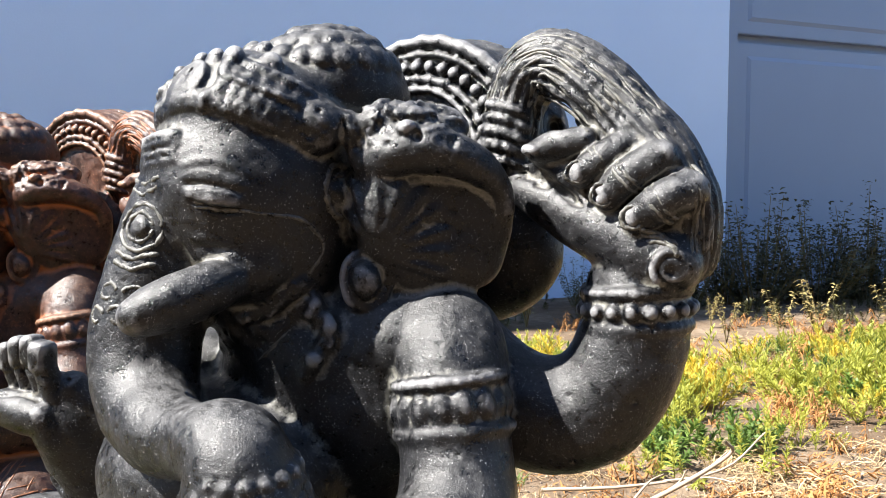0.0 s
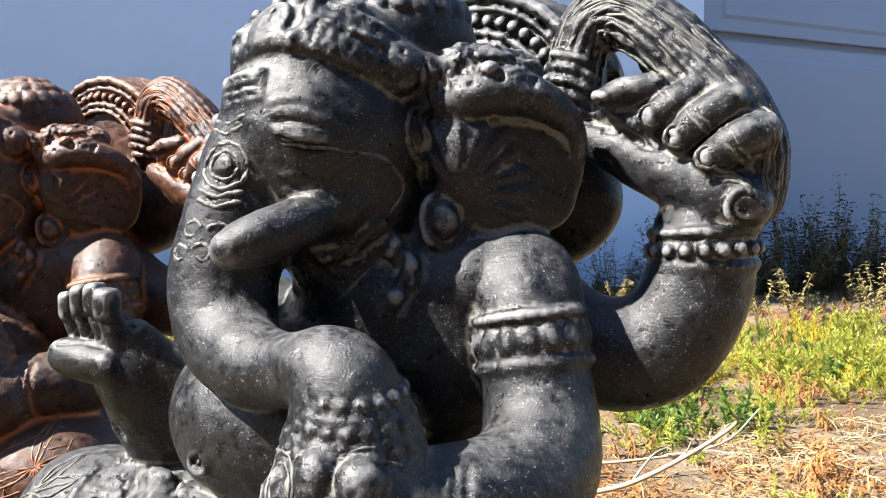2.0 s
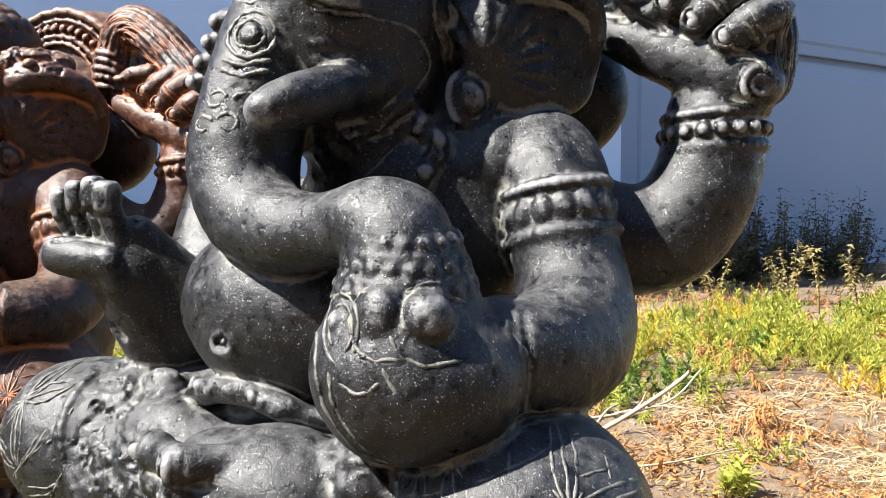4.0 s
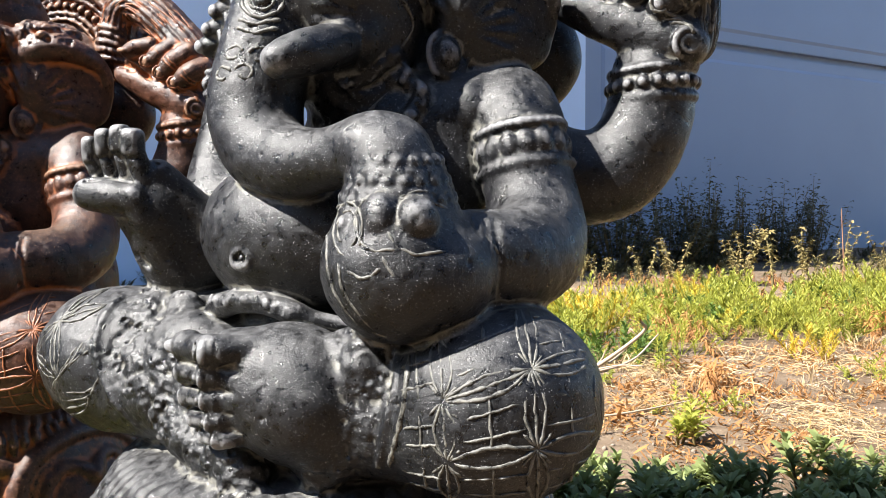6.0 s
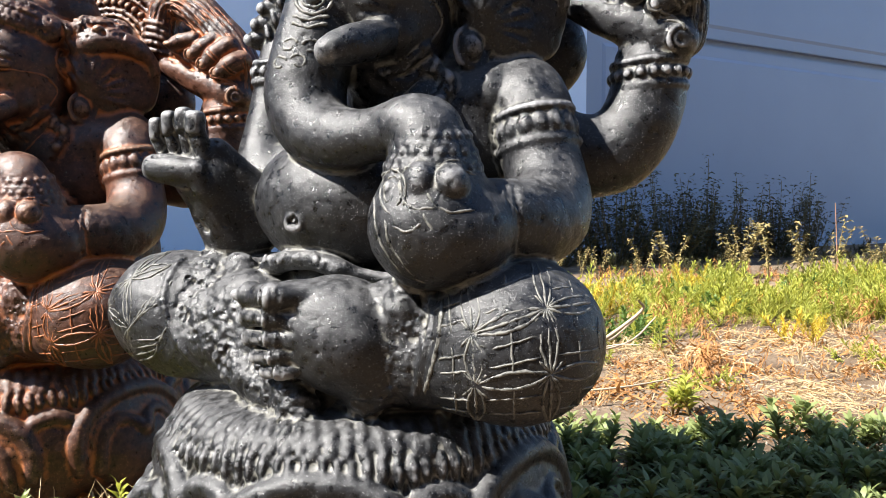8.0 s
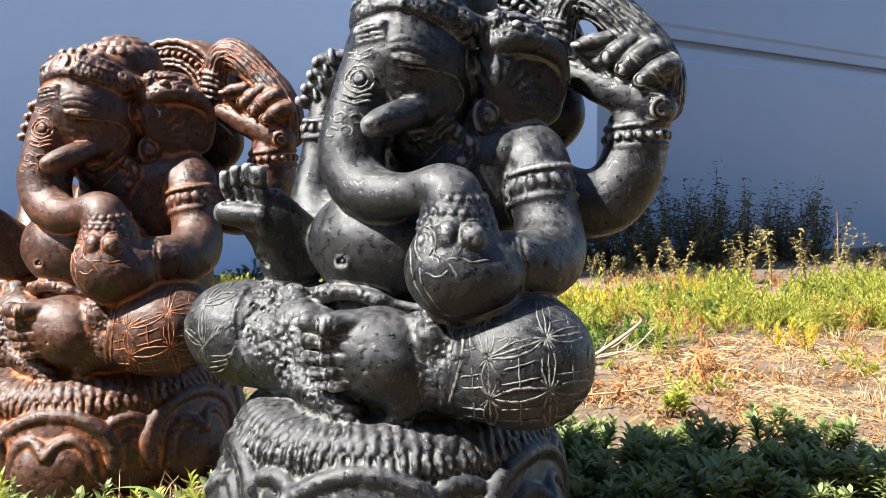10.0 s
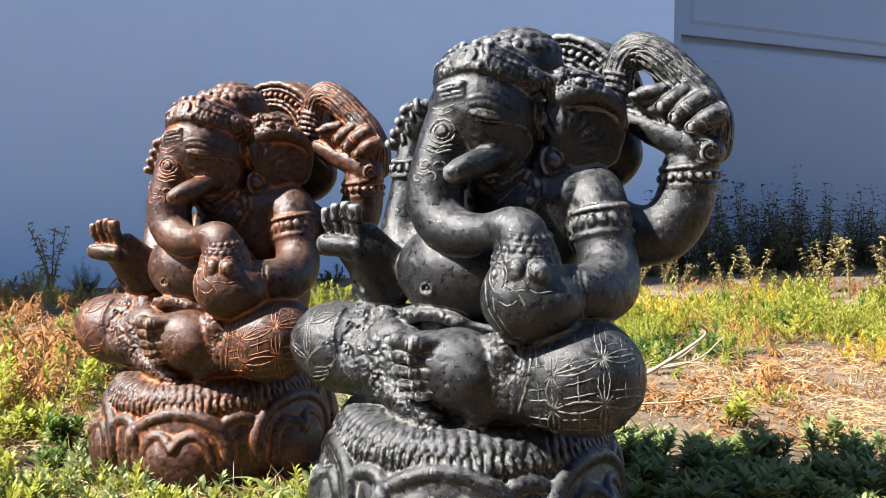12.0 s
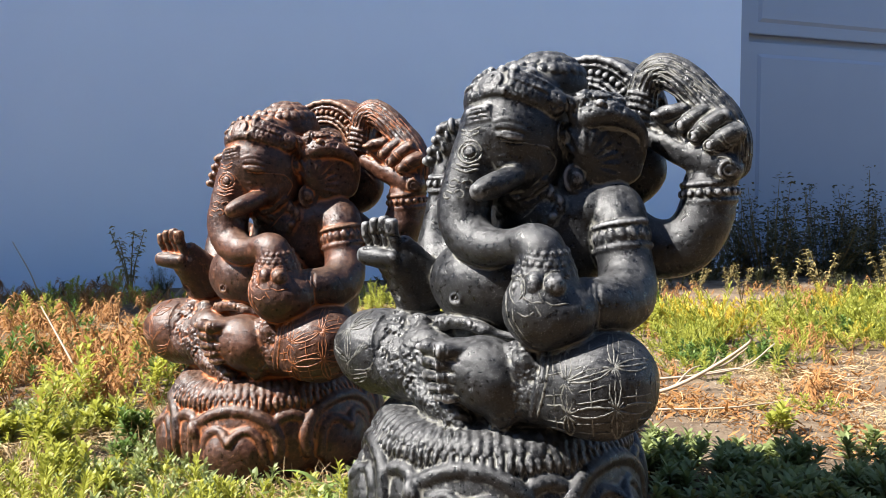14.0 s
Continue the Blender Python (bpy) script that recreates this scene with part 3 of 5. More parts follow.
    for i in range(3):
        for j in range(3):
            a, b, d, e = (vec(*star[i + p, j + q]) for p, q in ((0, 0), (1, 0), (0, 1), (1, 1)))
            if i == 0:
                a, d = a + (b - a) * 0.45, d + (e - d) * 0.45
            for t in (0.36, 0.70):
                c.draw([a + (d - a) * t + ((b + (e - b) * t) - (a + (d - a) * t)) * s for s in (0.13, 0.5, 0.88)], FRONT, 0.0008, 0.001, 0.3, steps=4, far=0.06)
            c.draw([(a + b) / 2 + ((d + e) / 2 - (a + b) / 2) * s for s in (0.16, 0.5, 0.86)], FRONT, 0.0008, 0.001, 0.3, steps=4, far=0.06)
    for i, j in ((1, 1), (2, 1), (1, 2), (2, 2)):
        for q in range(4):
            a = math.pi / 4 + q * math.pi / 2
            p = vec(*star[i, j])
            c.draw([p + vec(math.cos(a) * s, 0, math.sin(a) * s) for s in (0.002, 0.006, 0.011)], FRONT, 0.0008, 0.001, 0.3, steps=3, far=0.06)
    # leaf ribs and stars on the right knee
    way = (0.10, 0.98, 0.12)
    s1, s2, s3 = (-0.197, 0.085, 0.266), (-0.190, 0.085, 0.228), (-0.226, 0.075, 0.240)
    for a, b in ((s1, s2), (s1, s3), (s2, s3), (s1, (-0.180, 0.085, 0.292)), (s3, (-0.238, 0.07, 0.262)), (s2, (-0.205, 0.08, 0.198)), (s1, (-0.166, 0.085, 0.278))):
        lens_ribs(c, a, b, 0.0050, way)
    for k in range(4):
        c.draw([(-0.158 - 0.005 * k, 0.09, 0.268 - 0.006 * k), (-0.163 - 0.006 * k, 0.09, 0.250 - 0.004 * k), (-0.182 - 0.005 * k, 0.09, 0.236 - 0.006 * k)], way, 0.0009, 0.0012, 0.3, far=0.06)
        c.draw([(-0.150 - 0.004 * k, 0.09, 0.236 - 0.006 * k), (-0.162 - 0.003 * k, 0.09, 0.222 - 0.005 * k), (-0.186 - 0.004 * k, 0.085, 0.218 - 0.006 * k)], way, 0.0009, 0.0012, 0.3, far=0.06)
    c.draw([(-0.163, 0.08, 0.283), (-0.161, 0.09, 0.256), (-0.150, 0.09, 0.228), (-0.125, 0.10, 0.203)], way, 0.0022, 0.0015, 0.4, far=0.06)


def torso(c):
    c.ball((-0.015, -0.065, 0.28), (0.10, 0.065, 0.10), 0.015)
    c.ball((-0.005, -0.070, 0.38), (0.085, 0.044, 0.10), 0.015)
    c.ball((0.010, -0.026, 0.366), (0.074, 0.048, 0.066), 0.015)
    c.ball((-0.030, 0.022, 0.325), (0.081, 0.061, 0.057), 0.008)
    c.ball((-0.074, -0.004, 0.374), (0.032, 0.028, 0.030), 0.008)
    c.ball((0.052, -0.034, 0.405), (0.052, 0.040, 0.034), 0.014)
    # navel, creases and the knotted belt below the belly
    q = c.find((-0.049, 0.10, 0.311), (-0.1, 0.98, 0.0))
    c.ring(q - vec(0, 0.0012, 0), (-0.1, 0.98, 0), 0.0064, 0.0024, 0.002, 0.72, (1, 0, 0))
    c.ball(q + vec(0, 0.0012, 0), (0.0048, 0.004, 0.0030), 0.001, cut=True)
    c.ball(q - vec(0, 0.0008, 0), 0.0024, 0.001)
    c.ball((-0.045, 0.012, 0.268), (0.076, 0.042, 0.022), 0.008)
    belt = [(-0.104, 0.050, 0.268), (-0.088, 0.066, 0.274), (-0.066, 0.078, 0.280), (-0.038, 0.084, 0.282), (-0.014, 0.084, 0.276), (0.010, 0.074, 0.271), (0.040, 0.06, 0.268)]
    c.tube([(x, y - 0.016, z, 0.0052 if x < -0.01 else 0.0040) for x, y, z in belt], 0.004)
    c.crumple([(x, y - 0.014, z + 0.002) for x, y, z in belt[1:5]], 0.0044, 44, 0.0024, (-0.1, 0.97, 0.25), 41)
    # worn folds of cloth and necklaces across the chest and under the chin
    c.ball((0.002, -0.006, 0.396), (0.050, 0.034, 0.040), 0.012)
    for n, (line, r, count, size) in enumerate((([(0.026, 0.020, 0.428), (0.044, 0.012, 0.414), (0.034, 0.018, 0.394)], 0.0060, 40, 0.0036),
                                                ([(-0.022, 0.030, 0.404), (0.014, 0.026, 0.414), (0.040, 0.012, 0.432)], 0.0050, 40, 0.0032))):
        c.crumple(line, r * 0.8, count, size * 0.75, SIDE, 51 + n, lay=True)
    for k in range(7):
        c.draw([(-0.012 + 0.010 * k, 0.05, 0.388 - 0.004 * k), (0.012 + 0.011 * k, 0.05, 0.394 - 0.002 * k), (0.036 + 0.009 * k, 0.04, 0.418 + 0.002 * k)], SIDE, 0.0019, 0.002, 0.45)


def head(c):
    c.ball((-0.020, -0.004, 0.485), (0.062, 0.069, 0.066), 0.012)
    c.ball((-0.020, 0.010, 0.496), (0.052, 0.053, 0.046), 0.012)
    c.ball((-0.024, 0.008, 0.450), (0.042, 0.044, 0.042), 0.012)
    # the cheek pad, ringed by a raised line
    c.ball((0.008, 0.010, 0.452), (0.030, 0.021, 0.030), 0.012, turn_z(-30))
    c.tube([(-0.036, 0.030, 0.484, 0.034), (-0.044, 0.042, 0.452, 0.0315), (-0.051, 0.053, 0.420, 0.0285), (-0.050, 0.058, 0.398, 0.0275), (-0.037, 0.066, 0.3780, 0.0250),
            (-0.010, 0.078, 0.3690, 0.0205), (0.014, 0.084, 0.3690, 0.0170), (0.034, 0.088, 0.3715, 0.0170), (0.050, 0.090, 0.3735, 0.0195), (0.062, 0.092, 0.3690, 0.0215), (0.066, 0.094, 0.3580, 0.0225)], 0.004)
    # tusk, the lip that holds it and the fold above
    c.ball((0.006, 0.034, 0.4460), (0.019, 0.015, 0.0150), 0.012)
    c.tube([(0.005, 0.028, 0.4455, 0.0110), (0.006, 0.048, 0.4420, 0.0125), (0.004, 0.064, 0.4375, 0.0132), (-0.004, 0.078, 0.4320, 0.0130), (-0.0095, 0.0865, 0.4282, 0.0108), (-0.0115, 0.0895, 0.4268, 0.0088)], 0.002)
    c.draw([(0.002, 0.07, 0.4575), (0.011, 0.07, 0.4580), (0.019, 0.06, 0.4545)], SIDE, 0.0030, 0.003, 0.80)
    c.draw([(0.001, 0.07, 0.466), (0.010, 0.07, 0.4655), (0.018, 0.06, 0.462)], SIDE, 0.0022, 0.002, 0.75)
    c.draw([(-0.006, 0.058, 0.480), (0.013, 0.055, 0.479), (0.030, 0.052, 0.478), (0.047, 0.045, 0.475), (0.051, 0.035, 0.462), (0.043, 0.033, 0.448), (0.027, 0.032, 0.433), (0.005, 0.033, 0.424)], SIDE, 0.0012, 0.002, 0.35, steps=6, far=0.04)
    # jaw line with its crumpled flesh behind the tusk
    c.crumple([(0.032, 0.024, 0.440), (0.018, 0.030, 0.428), (0.000, 0.036, 0.420)], 0.0036, 26, 0.0020, SIDE, 63, lay=True)
    # closed eye: two lids, lashes and brow
    eye = c.find((0.007, 0.056, 0.4870), SIDE)
    c.ball(eye - vec(*SIDE) * 0.0035, (0.0140, 0.0060, 0.0078), 0.004, turn_z(-26))

    def lid(dz, bow, w, r, cut=False, sink=0.55):
        c.draw([eye + vec(t * w * 0.92, -t * w * 0.42, dz + bow * (1 - t * t) - 0.0022 * t) for t in (-1, -0.5, 0, 0.5, 1)], SIDE, r, 0.0014, 0.1 if cut else sink, cut=cut)

    lid(0.0062, 0.0030, 0.0150, 0.0022, sink=1.0)
    lid(0.0020, 0.0016, 0.0140, 0.0016, True)
    lid(-0.0026, -0.0010, 0.0130, 0.0022, sink=0.9)
    lid(-0.0062, -0.0022, 0.0120, 0.0014, True)
    lid(0.0116, 0.0040, 0.0160, 0.0022, sink=0.95)
    # temple scroll
    for r0, r in ((0.0125, 0.0020), (0.0075, 0.0018), (0.0028, 0.0024)):
        c.draw([(0.050 + r0 * 0.85 * math.cos(a), 0.01, 0.490 + r0 * 1.15 * math.sin(a)) for a in np.linspace(0, 2 * math.pi, 13)], (0.66, 0.74, 0.1), r, 0.0012, 0.2, steps=3)
    # forehead tablet with its written lines
    fw = (0.12, 0.98, 0.14)
    for t in np.linspace(0, 1, 6):
        c.draw([(-0.044, 0.065, 0.5015 + 0.0135 * t), (-0.029, 0.068, 0.5035 + 0.0135 * t), (-0.0135 - 0.002 * t, 0.065, 0.5040 + 0.0135 * t)], fw, 0.0030, 0.001, 0.55)
    for t in (0.12, 0.5, 0.88):
        c.draw([(-0.040, 0.068, 0.5025 + 0.0135 * t), (-0.017, 0.068, 0.5045 + 0.0135 * t)], fw, 0.0011, 0.001, 0.0, cut=True, steps=8)
    # third eye and ornament down the trunk
    for s, r in ((1.0, 0.0015), (0.62, 0.0014), (0.22, 0.0026)):
        c.draw([(-0.034 + 0.0135 * s * math.cos(a), 0.08, 0.471 + 0.0125 * s * math.sin(a)) for a in np.linspace(0, 2 * math.pi, 13)], fw, r, 0.0012, 0.35, steps=3)
    for z, w in ((0.494, 0.015), (0.4885, 0.013), (0.454, 0.014), (0.4485, 0.013)):
        c.draw([(-0.036 + w * t, 0.08, z + 0.004 * abs(t)) for t in (-1, -0.5, 0, 0.5, 1)], fw, 0.0015, 0.0012, 0.35)
    for x, z, g in ((-0.048, 0.437, 1), (-0.032, 0.436, -1), (-0.055, 0.424, 1), (-0.040, 0.425, -1)):
        c.draw([(x + g * 0.0065 * math.cos(a) * (1 - 0.08 * a), 0.09, z + 0.0055 * math.sin(a) * (1 - 0.08 * a)) for a in np.linspace(0.2, 5.6, 11)], fw, 0.0013, 0.001, 0.35, steps=3)
    # left ear: a broad leaf with an overhanging fold, a rim and a bead on the lobe
    n = unit(0.69, 0.71, -0.12)
    c.ball((0.060, -0.020, 0.478), (0.022, 0.024, 0.040), 0.008)
    c.ball((0.089, -0.035, 0.474), (0.036, 0.042, 0.010), 0.006, frame_of(n))
    c.ball((0.085, -0.032, 0.450), (0.034, 0.020, 0.010), 0.006, frame_of(n))
    c.tube([(0.060, -0.004, 0.502, 0.0070), (0.073, -0.008, 0.508, 0.0105), (0.090, -0.019, 0.510, 0.0110), (0.105, -0.034, 0.503, 0.0085), (0.113, -0.048, 0.490, 0.0050), (0.113, -0.054, 0.474, 0.0030)], 0.005)
    c.ball((0.056, -0.002, 0.441), (0.0098, 0.0090, 0.0118), 0.0015)
    c.ring((0.0560, -0.0035, 0.441), (0.62, 0.78, 0.1), 0.0120, 0.0021, 0.003, 1.2, (1, -0.8, 0))
    for k in range(9):
        a = -0.6 + 2.5 * k / 8
        d = vec(0.74 * math.sin(a), -0.67 * math.sin(a), math.cos(a))
        c.draw([vec(0.066, 0.0, 0.456) + d * q for q in (0.012, 0.026, 0.040)], n, 0.0022, 0.003, 0.90)
    # right ear, behind the cheek
    c.ball((-0.082, -0.042, 0.470), (0.026, 0.014, 0.036), 0.006)


def crown(c):
    c.ball((-0.017, 0.001, 0.526), (0.0562, 0.0552, 0.0420), 0.004)
    c.ball((0.003, -0.034, 0.545), (0.0490, 0.0470, 0.0400), 0.004)
    rng = random.Random(8)
    low = vec(-0.017, 0.001, 0.505)

    def brow(h, grow, q0=-1.6, q1=1.55, n=13):
        """A line round the cap at a height above its lower edge; the edge falls towards the ears."""
        out = []
        for q in np.linspace(q0, q1, n):
            z = 0.5315 - 0.0195 * max(0.0, (q - 0.25)) ** 1.3 - 0.010 * max(0.0, -q) + h
            k = math.sqrt(max(0.05, 1 - ((z - 0.526) / 0.042) ** 2))
            out.append(vec(low[0] + (0.0562 * k + grow) * math.sin(q), low[1] + (0.0552 * k + grow) * math.cos(q), z))
        return out

    c.tube([(*p, 0.0030) for p in brow(0.001, -0.0004)], 0.0015, 2)
    c.tube([(*p, 0.0022) for p in brow(0.0065, 0.0)], 0.0015, 2)
    for p in curve_points(brow(0.0035, 0.0005, -1.5, 1.4, 13), 3):
        c.ball(p + vec(0, 0.0004, 0.001), 0.0024, 0.0012)

    def lobe(p, n, wide, tall, high, k=0.0010):
        n = n / np.linalg.norm(n)
        e = np.cross((0, 0, 1), n)
        e /= np.linalg.norm(e) + 1e-9
        fr = np.array((e, np.cross(n, e), n)).T
        c.ball(p - n * high * 0.30, (wide, tall, high), k, fr)

    # front panel: a framed rosette
    face = unit(-0.10, 0.86, 0.50)
    q = c.find(vec(-0.021, 0.050, 0.545), face)
    fr = frame_of(face)
    c.ball(q - face * 0.0050, (0.0150, 0.0150, 0.0060), 0.003, fr)
    for big, small in ((0.0128, 0.0018), (0.0088, 0.0016), (0.0050, 0.0016)):
        c.ring(q + face * (0.0012 - 9.0 * big * big), face, big, max(small, 0.0021), 0.0008)
    c.ball(q + face * 0.0006, 0.0030, 0.001)
    for a in np.linspace(0, 2 * math.pi, 10, endpoint=False):
        p = q + vec(*(np.array(fr) @ vec(0.0108 * math.cos(a), 0.0108 * math.sin(a), 0)))
        c.ball(p + face * 0.0002, 0.0021, 0.0008)
    for s in (-1, 1):
        c.draw([q + vec(s * 0.020, -0.003, -0.018), q + vec(s * 0.023, -0.006, 0.0), q + vec(s * 0.017, -0.014, 0.020)], face, 0.0026, 0.002, 0.55)
    # two diagonal tiers of leaf lobes on the side of the cap, smooth folds between them
    for h, grow, count, w, t, q0, q1 in ((0.0110, 0.0, 12, 0.0056, 0.0064, 0.42, 1.75), (0.0215, 0.0, 10, 0.0060, 0.0070, 0.42, 1.70), (0.0100, 0.0, 8, 0.0056, 0.0062, -1.5, -0.62), (0.0200, 0.0, 6, 0.0056, 0.0062, -1.5, -0.62)):
        for p in brow(h, grow, q0, q1, count):
            n = p - low
            s = c.meet(p, n)
            if s is not None:
                lobe(s, n, w * rng.uniform(0.85, 1.12), t * rng.uniform(0.85, 1.1), 0.0046, 0.0008)
    for h, r in ((0.0165, 0.0024), (0.0275, 0.0034)):
        for q0, q1 in ((0.42, 1.8), (-1.6, -0.6)):
            run = [c.meet(p, p - low) for p in brow(h, 0.0, q0, q1, 14)]
            for s, t in zip(run[:-1], run[1:]):
                if s is not None and t is not None and np.linalg.norm(s - t) < 0.014:
                    c.rod(s, t, r, r, 0.0015)
    # scales over the upper dome
    hub = vec(0.003, -0.034, 0.535)
    for row, (h, count, g) in enumerate(((0.30, 15, 0.0080), (0.58, 13, 0.0085), (0.86, 10, 0.0085), (1.14, 7, 0.0085), (1.42, 3, 0.0080))):
        for k in range(count):
            a = -1.7 + 3.6 * (k + 0.5 * (row % 2) + rng.uniform(-0.1, 0.1)) / count
            w = vec(math.sin(a) * math.cos(h), math.cos(a) * math.cos(h), math.sin(h))
            s = c.meet(hub + w * 0.05, w)
            if s is not None and s[2] > 0.553:
                lobe(s, w, g * rng.uniform(0.80, 1.0), g * rng.uniform(0.95, 1.15), 0.0048, 0.0008)
    # side boss with a pitted face
    out = unit(0.52, 0.84, 0.10)
    c.ball((0.033, 0.0135, 0.5220), (0.0180, 0.0140, 0.0160), 0.002, turn_z(-30))
    for k in range(9):
        a, g = rng.uniform(0, 6.28), rng.uniform(0.003, 0.012)
        s = c.find(vec(0.038, 0.022, 0.5220) + vec(0.82 * math.cos(a) * g, -0.5 * math.cos(a) * g, math.sin(a) * g), out)
        c.ball(s + out * 0.0006, rng.uniform(0.0012, 0.0022), 0.001, cut=True)
    c.tube([(0.048, 0.002, 0.526, 0.0050), (0.053, -0.001, 0.514, 0.0055), (0.054, -0.003, 0.500, 0.0045)], 0.004)
    # rough block over the ear, its top eaten away
    mid = vec(0.070, -0.022, 0.521)
    long = unit(0.76, -0.65, 0.0)
    fr = np.array((long, (0.65, 0.76, 0.0), (0, 0, 1))).T
    for off, w, t, h in ((-0.012, 0.015, 0.017, 0.0175), (0.004, 0.019, 0.017, 0.0165), (0.018, 0.015, 0.015, 0.0140)):
        c.ball(mid + long * off, (w, t, h), 0.003, fr)
    for k in range(60):
        d = long * rng.uniform(-0.028, 0.030) + vec(0, 0, rng.uniform(-0.015, 0.017))
        s = c.meet(mid + d, (0.55, 0.80, 0.25))
        if s is None or np.linalg.norm(s - mid - d) > 0.035:
            continue
        g = rng.uniform(0.0018, 0.0040)
        if k % 3:
            c.ball(s + vec(0.55, 0.80, 0.25) * g * 0.1, (g, g * 0.6, g * 0.8), 0.001, turn_z(rng.uniform(0, 180)), cut=True)
        else:
            c.ball(s - vec(0.55, 0.80, 0.25) * g * 0.75, (g * 1.6, g, g * 0.9), 0.002, turn_z(rng.uniform(0, 180)))
    c.rough([mid - long * 0.026 + vec(0, 0.01, 0.006), mid + vec(0, 0.008, 0.008), mid + long * 0.030 + vec(0, 0.006, 0.004)], 0.016, 0.0016, 0.0060, 5)
    # halo disc behind the head
    m = vec(0.018, -0.118, 0.509)
    for k in range(4):
        c.ball(m + vec(0.004 * k, -0.007 * k, 0.0008 * k), (0.084, 0.015, 0.083), 0.004)
    for big, small in ((0.0800, 0.0048), (0.0715, 0.0024), (0.0550, 0.0030), (0.0485, 0.0022)):
        c.ring(m + vec(0, 0.0085 + (0.08 - big) * 0.22, 0), (0, 1, 0), big, small)
    c.beads(m + vec(0, 0.0125, 0), (0, 1, 0), 0.0632, 0.0047, 40)
    c.ball(m + vec(0.035, 0.002, -0.055), (0.065, 0.030, 0.05), 0.01)


def arms(c):
    # front left arm holding the bowl
    c.tube([(0.090, -0.034, 0.408, 0.0275), (0.099, -0.022, 0.390, 0.0275), (0.105, -0.014, 0.368, 0.0265), (0.112, -0.008, 0.346, 0.0265), (0.119, 0.006, 0.324, 0.0285), (0.118, 0.028, 0.312, 0.0285),
            (0.108, 0.054, 0.312, 0.0262), (0.094, 0.074, 0.314, 0.0250)], 0.006)
    ax, mid = unit(-0.20, -0.10, 1.0), vec(0.1032, -0.0162, 0.3770)
    for d, big in ((-0.0125, 0.0292), (0.0125, 0.0282)):
        c.ring(mid + ax * d, ax, big, 0.0030, 0.0025)
    c.lobes(mid, ax, 0.0280, (0.0064, 0.0055, 0.0088), 16, 0.0016)
    # creases of the elbow and wrist
    for k in range(3):
        c.draw([(0.086, 0.02, 0.344 - 0.004 * k), (0.104, 0.02, 0.338 - 0.005 * k), (0.126, 0.01, 0.338 - 0.005 * k)], SIDE, 0.0014, 0.002, 0.0, cut=True)
        c.draw([(0.118 - 0.006 * k, 0.08, 0.336), (0.124 - 0.006 * k, 0.09, 0.314), (0.118 - 0.006 * k, 0.08, 0.294)], FRONT, 0.0017, 0.002, 0.0, cut=True)
    # bowl heaped with sweets, under the tip of the trunk
    c.ball((0.067, 0.094, 0.3095), (0.0420, 0.0420, 0.0415), 0.004, turn_z(-25))
    c.ball((0.078, 0.094, 0.305), (0.042, 0.036, 0.034), 0.006, turn_z(-20))
    c.ball((0.068, 0.094, 0.330), (0.034, 0.033, 0.026), 0.006)
    c.ball((0.067, 0.094, 0.350), (0.027, 0.026, 0.020), 0.006)
    for z, r, n, g in ((0.3670, 0.0226, 17, 0.0043), (0.3570, 0.0262, 19, 0.0045), (0.3470, 0.0296, 21, 0.0047)):
        c.lobes((0.067, 0.093, z), (0.05, 0.10, 1), r - 0.0008, (g * 1.0, 0.0042, 0.0044), n, 0.0008, 0.05, seed=n)
        c.ring((0.067, 0.093, z - 0.0050), (0.05, 0.10, 1), r + 0.0014, 0.0021)
    w = FRONT
    c.draw([(0.034, 0.12, 0.336), (0.046, 0.12, 0.343), (0.072, 0.12, 0.346), (0.100, 0.12, 0.344), (0.118, 0.11, 0.333), (0.128, 0.10, 0.318)], w, 0.0012, 0.0015, 0.6)
    q = c.find((0.0965, 0.135, 0.3365), w)
    c.ball(q - vec(*w) * 0.0048, (0.0118, 0.0118, 0.0118), 0.0010)
    c.ball(q + vec(*w) * 0.0080, 0.0022, 0.001, cut=True)
    c.draw([(0.0965 + 0.0180 * math.cos(a), 0.13, 0.3345 + 0.0165 * math.sin(a)) for a in np.linspace(0.3, 4.3, 12)], w, 0.0010, 0.0012, 0.7, steps=3)
    q = c.find((0.0765, 0.135, 0.3365), w)
    c.ball(q - vec(*w) * 0.0056, (0.0108, 0.0100, 0.0132), 0.0014)
    c.draw([(0.0755 + 0.0145 * math.cos(a), 0.13, 0.3350 + 0.0150 * math.sin(a)) for a in np.linspace(1.4, 4.4, 9)], w, 0.0010, 0.0012, 0.7, steps=3)
    c.draw([(0.066, 0.13, 0.322), (0.074, 0.13, 0.3205), (0.085, 0.13, 0.3215), (0.094, 0.13, 0.3190), (0.106, 0.12, 0.3200)], w, 0.0010, 0.0012, 0.7)
    q = c.find((0.0565, 0.135, 0.3330), w)
    c.ball(q - vec(*w) * 0.0030, (0.0040, 0.0040, 0.0058), 0.001)
    for r0, bot in ((0.0075, -1.2), (0.0110, -0.7)):
        c.draw([(0.0565 + r0 * 0.80 * math.cos(a), 0.13, 0.3315 + 1.25 * r0 * math.sin(a)) for a in np.linspace(bot, bot + 5.2, 12)], w, 0.0009, 0.001, 0.6, steps=2)
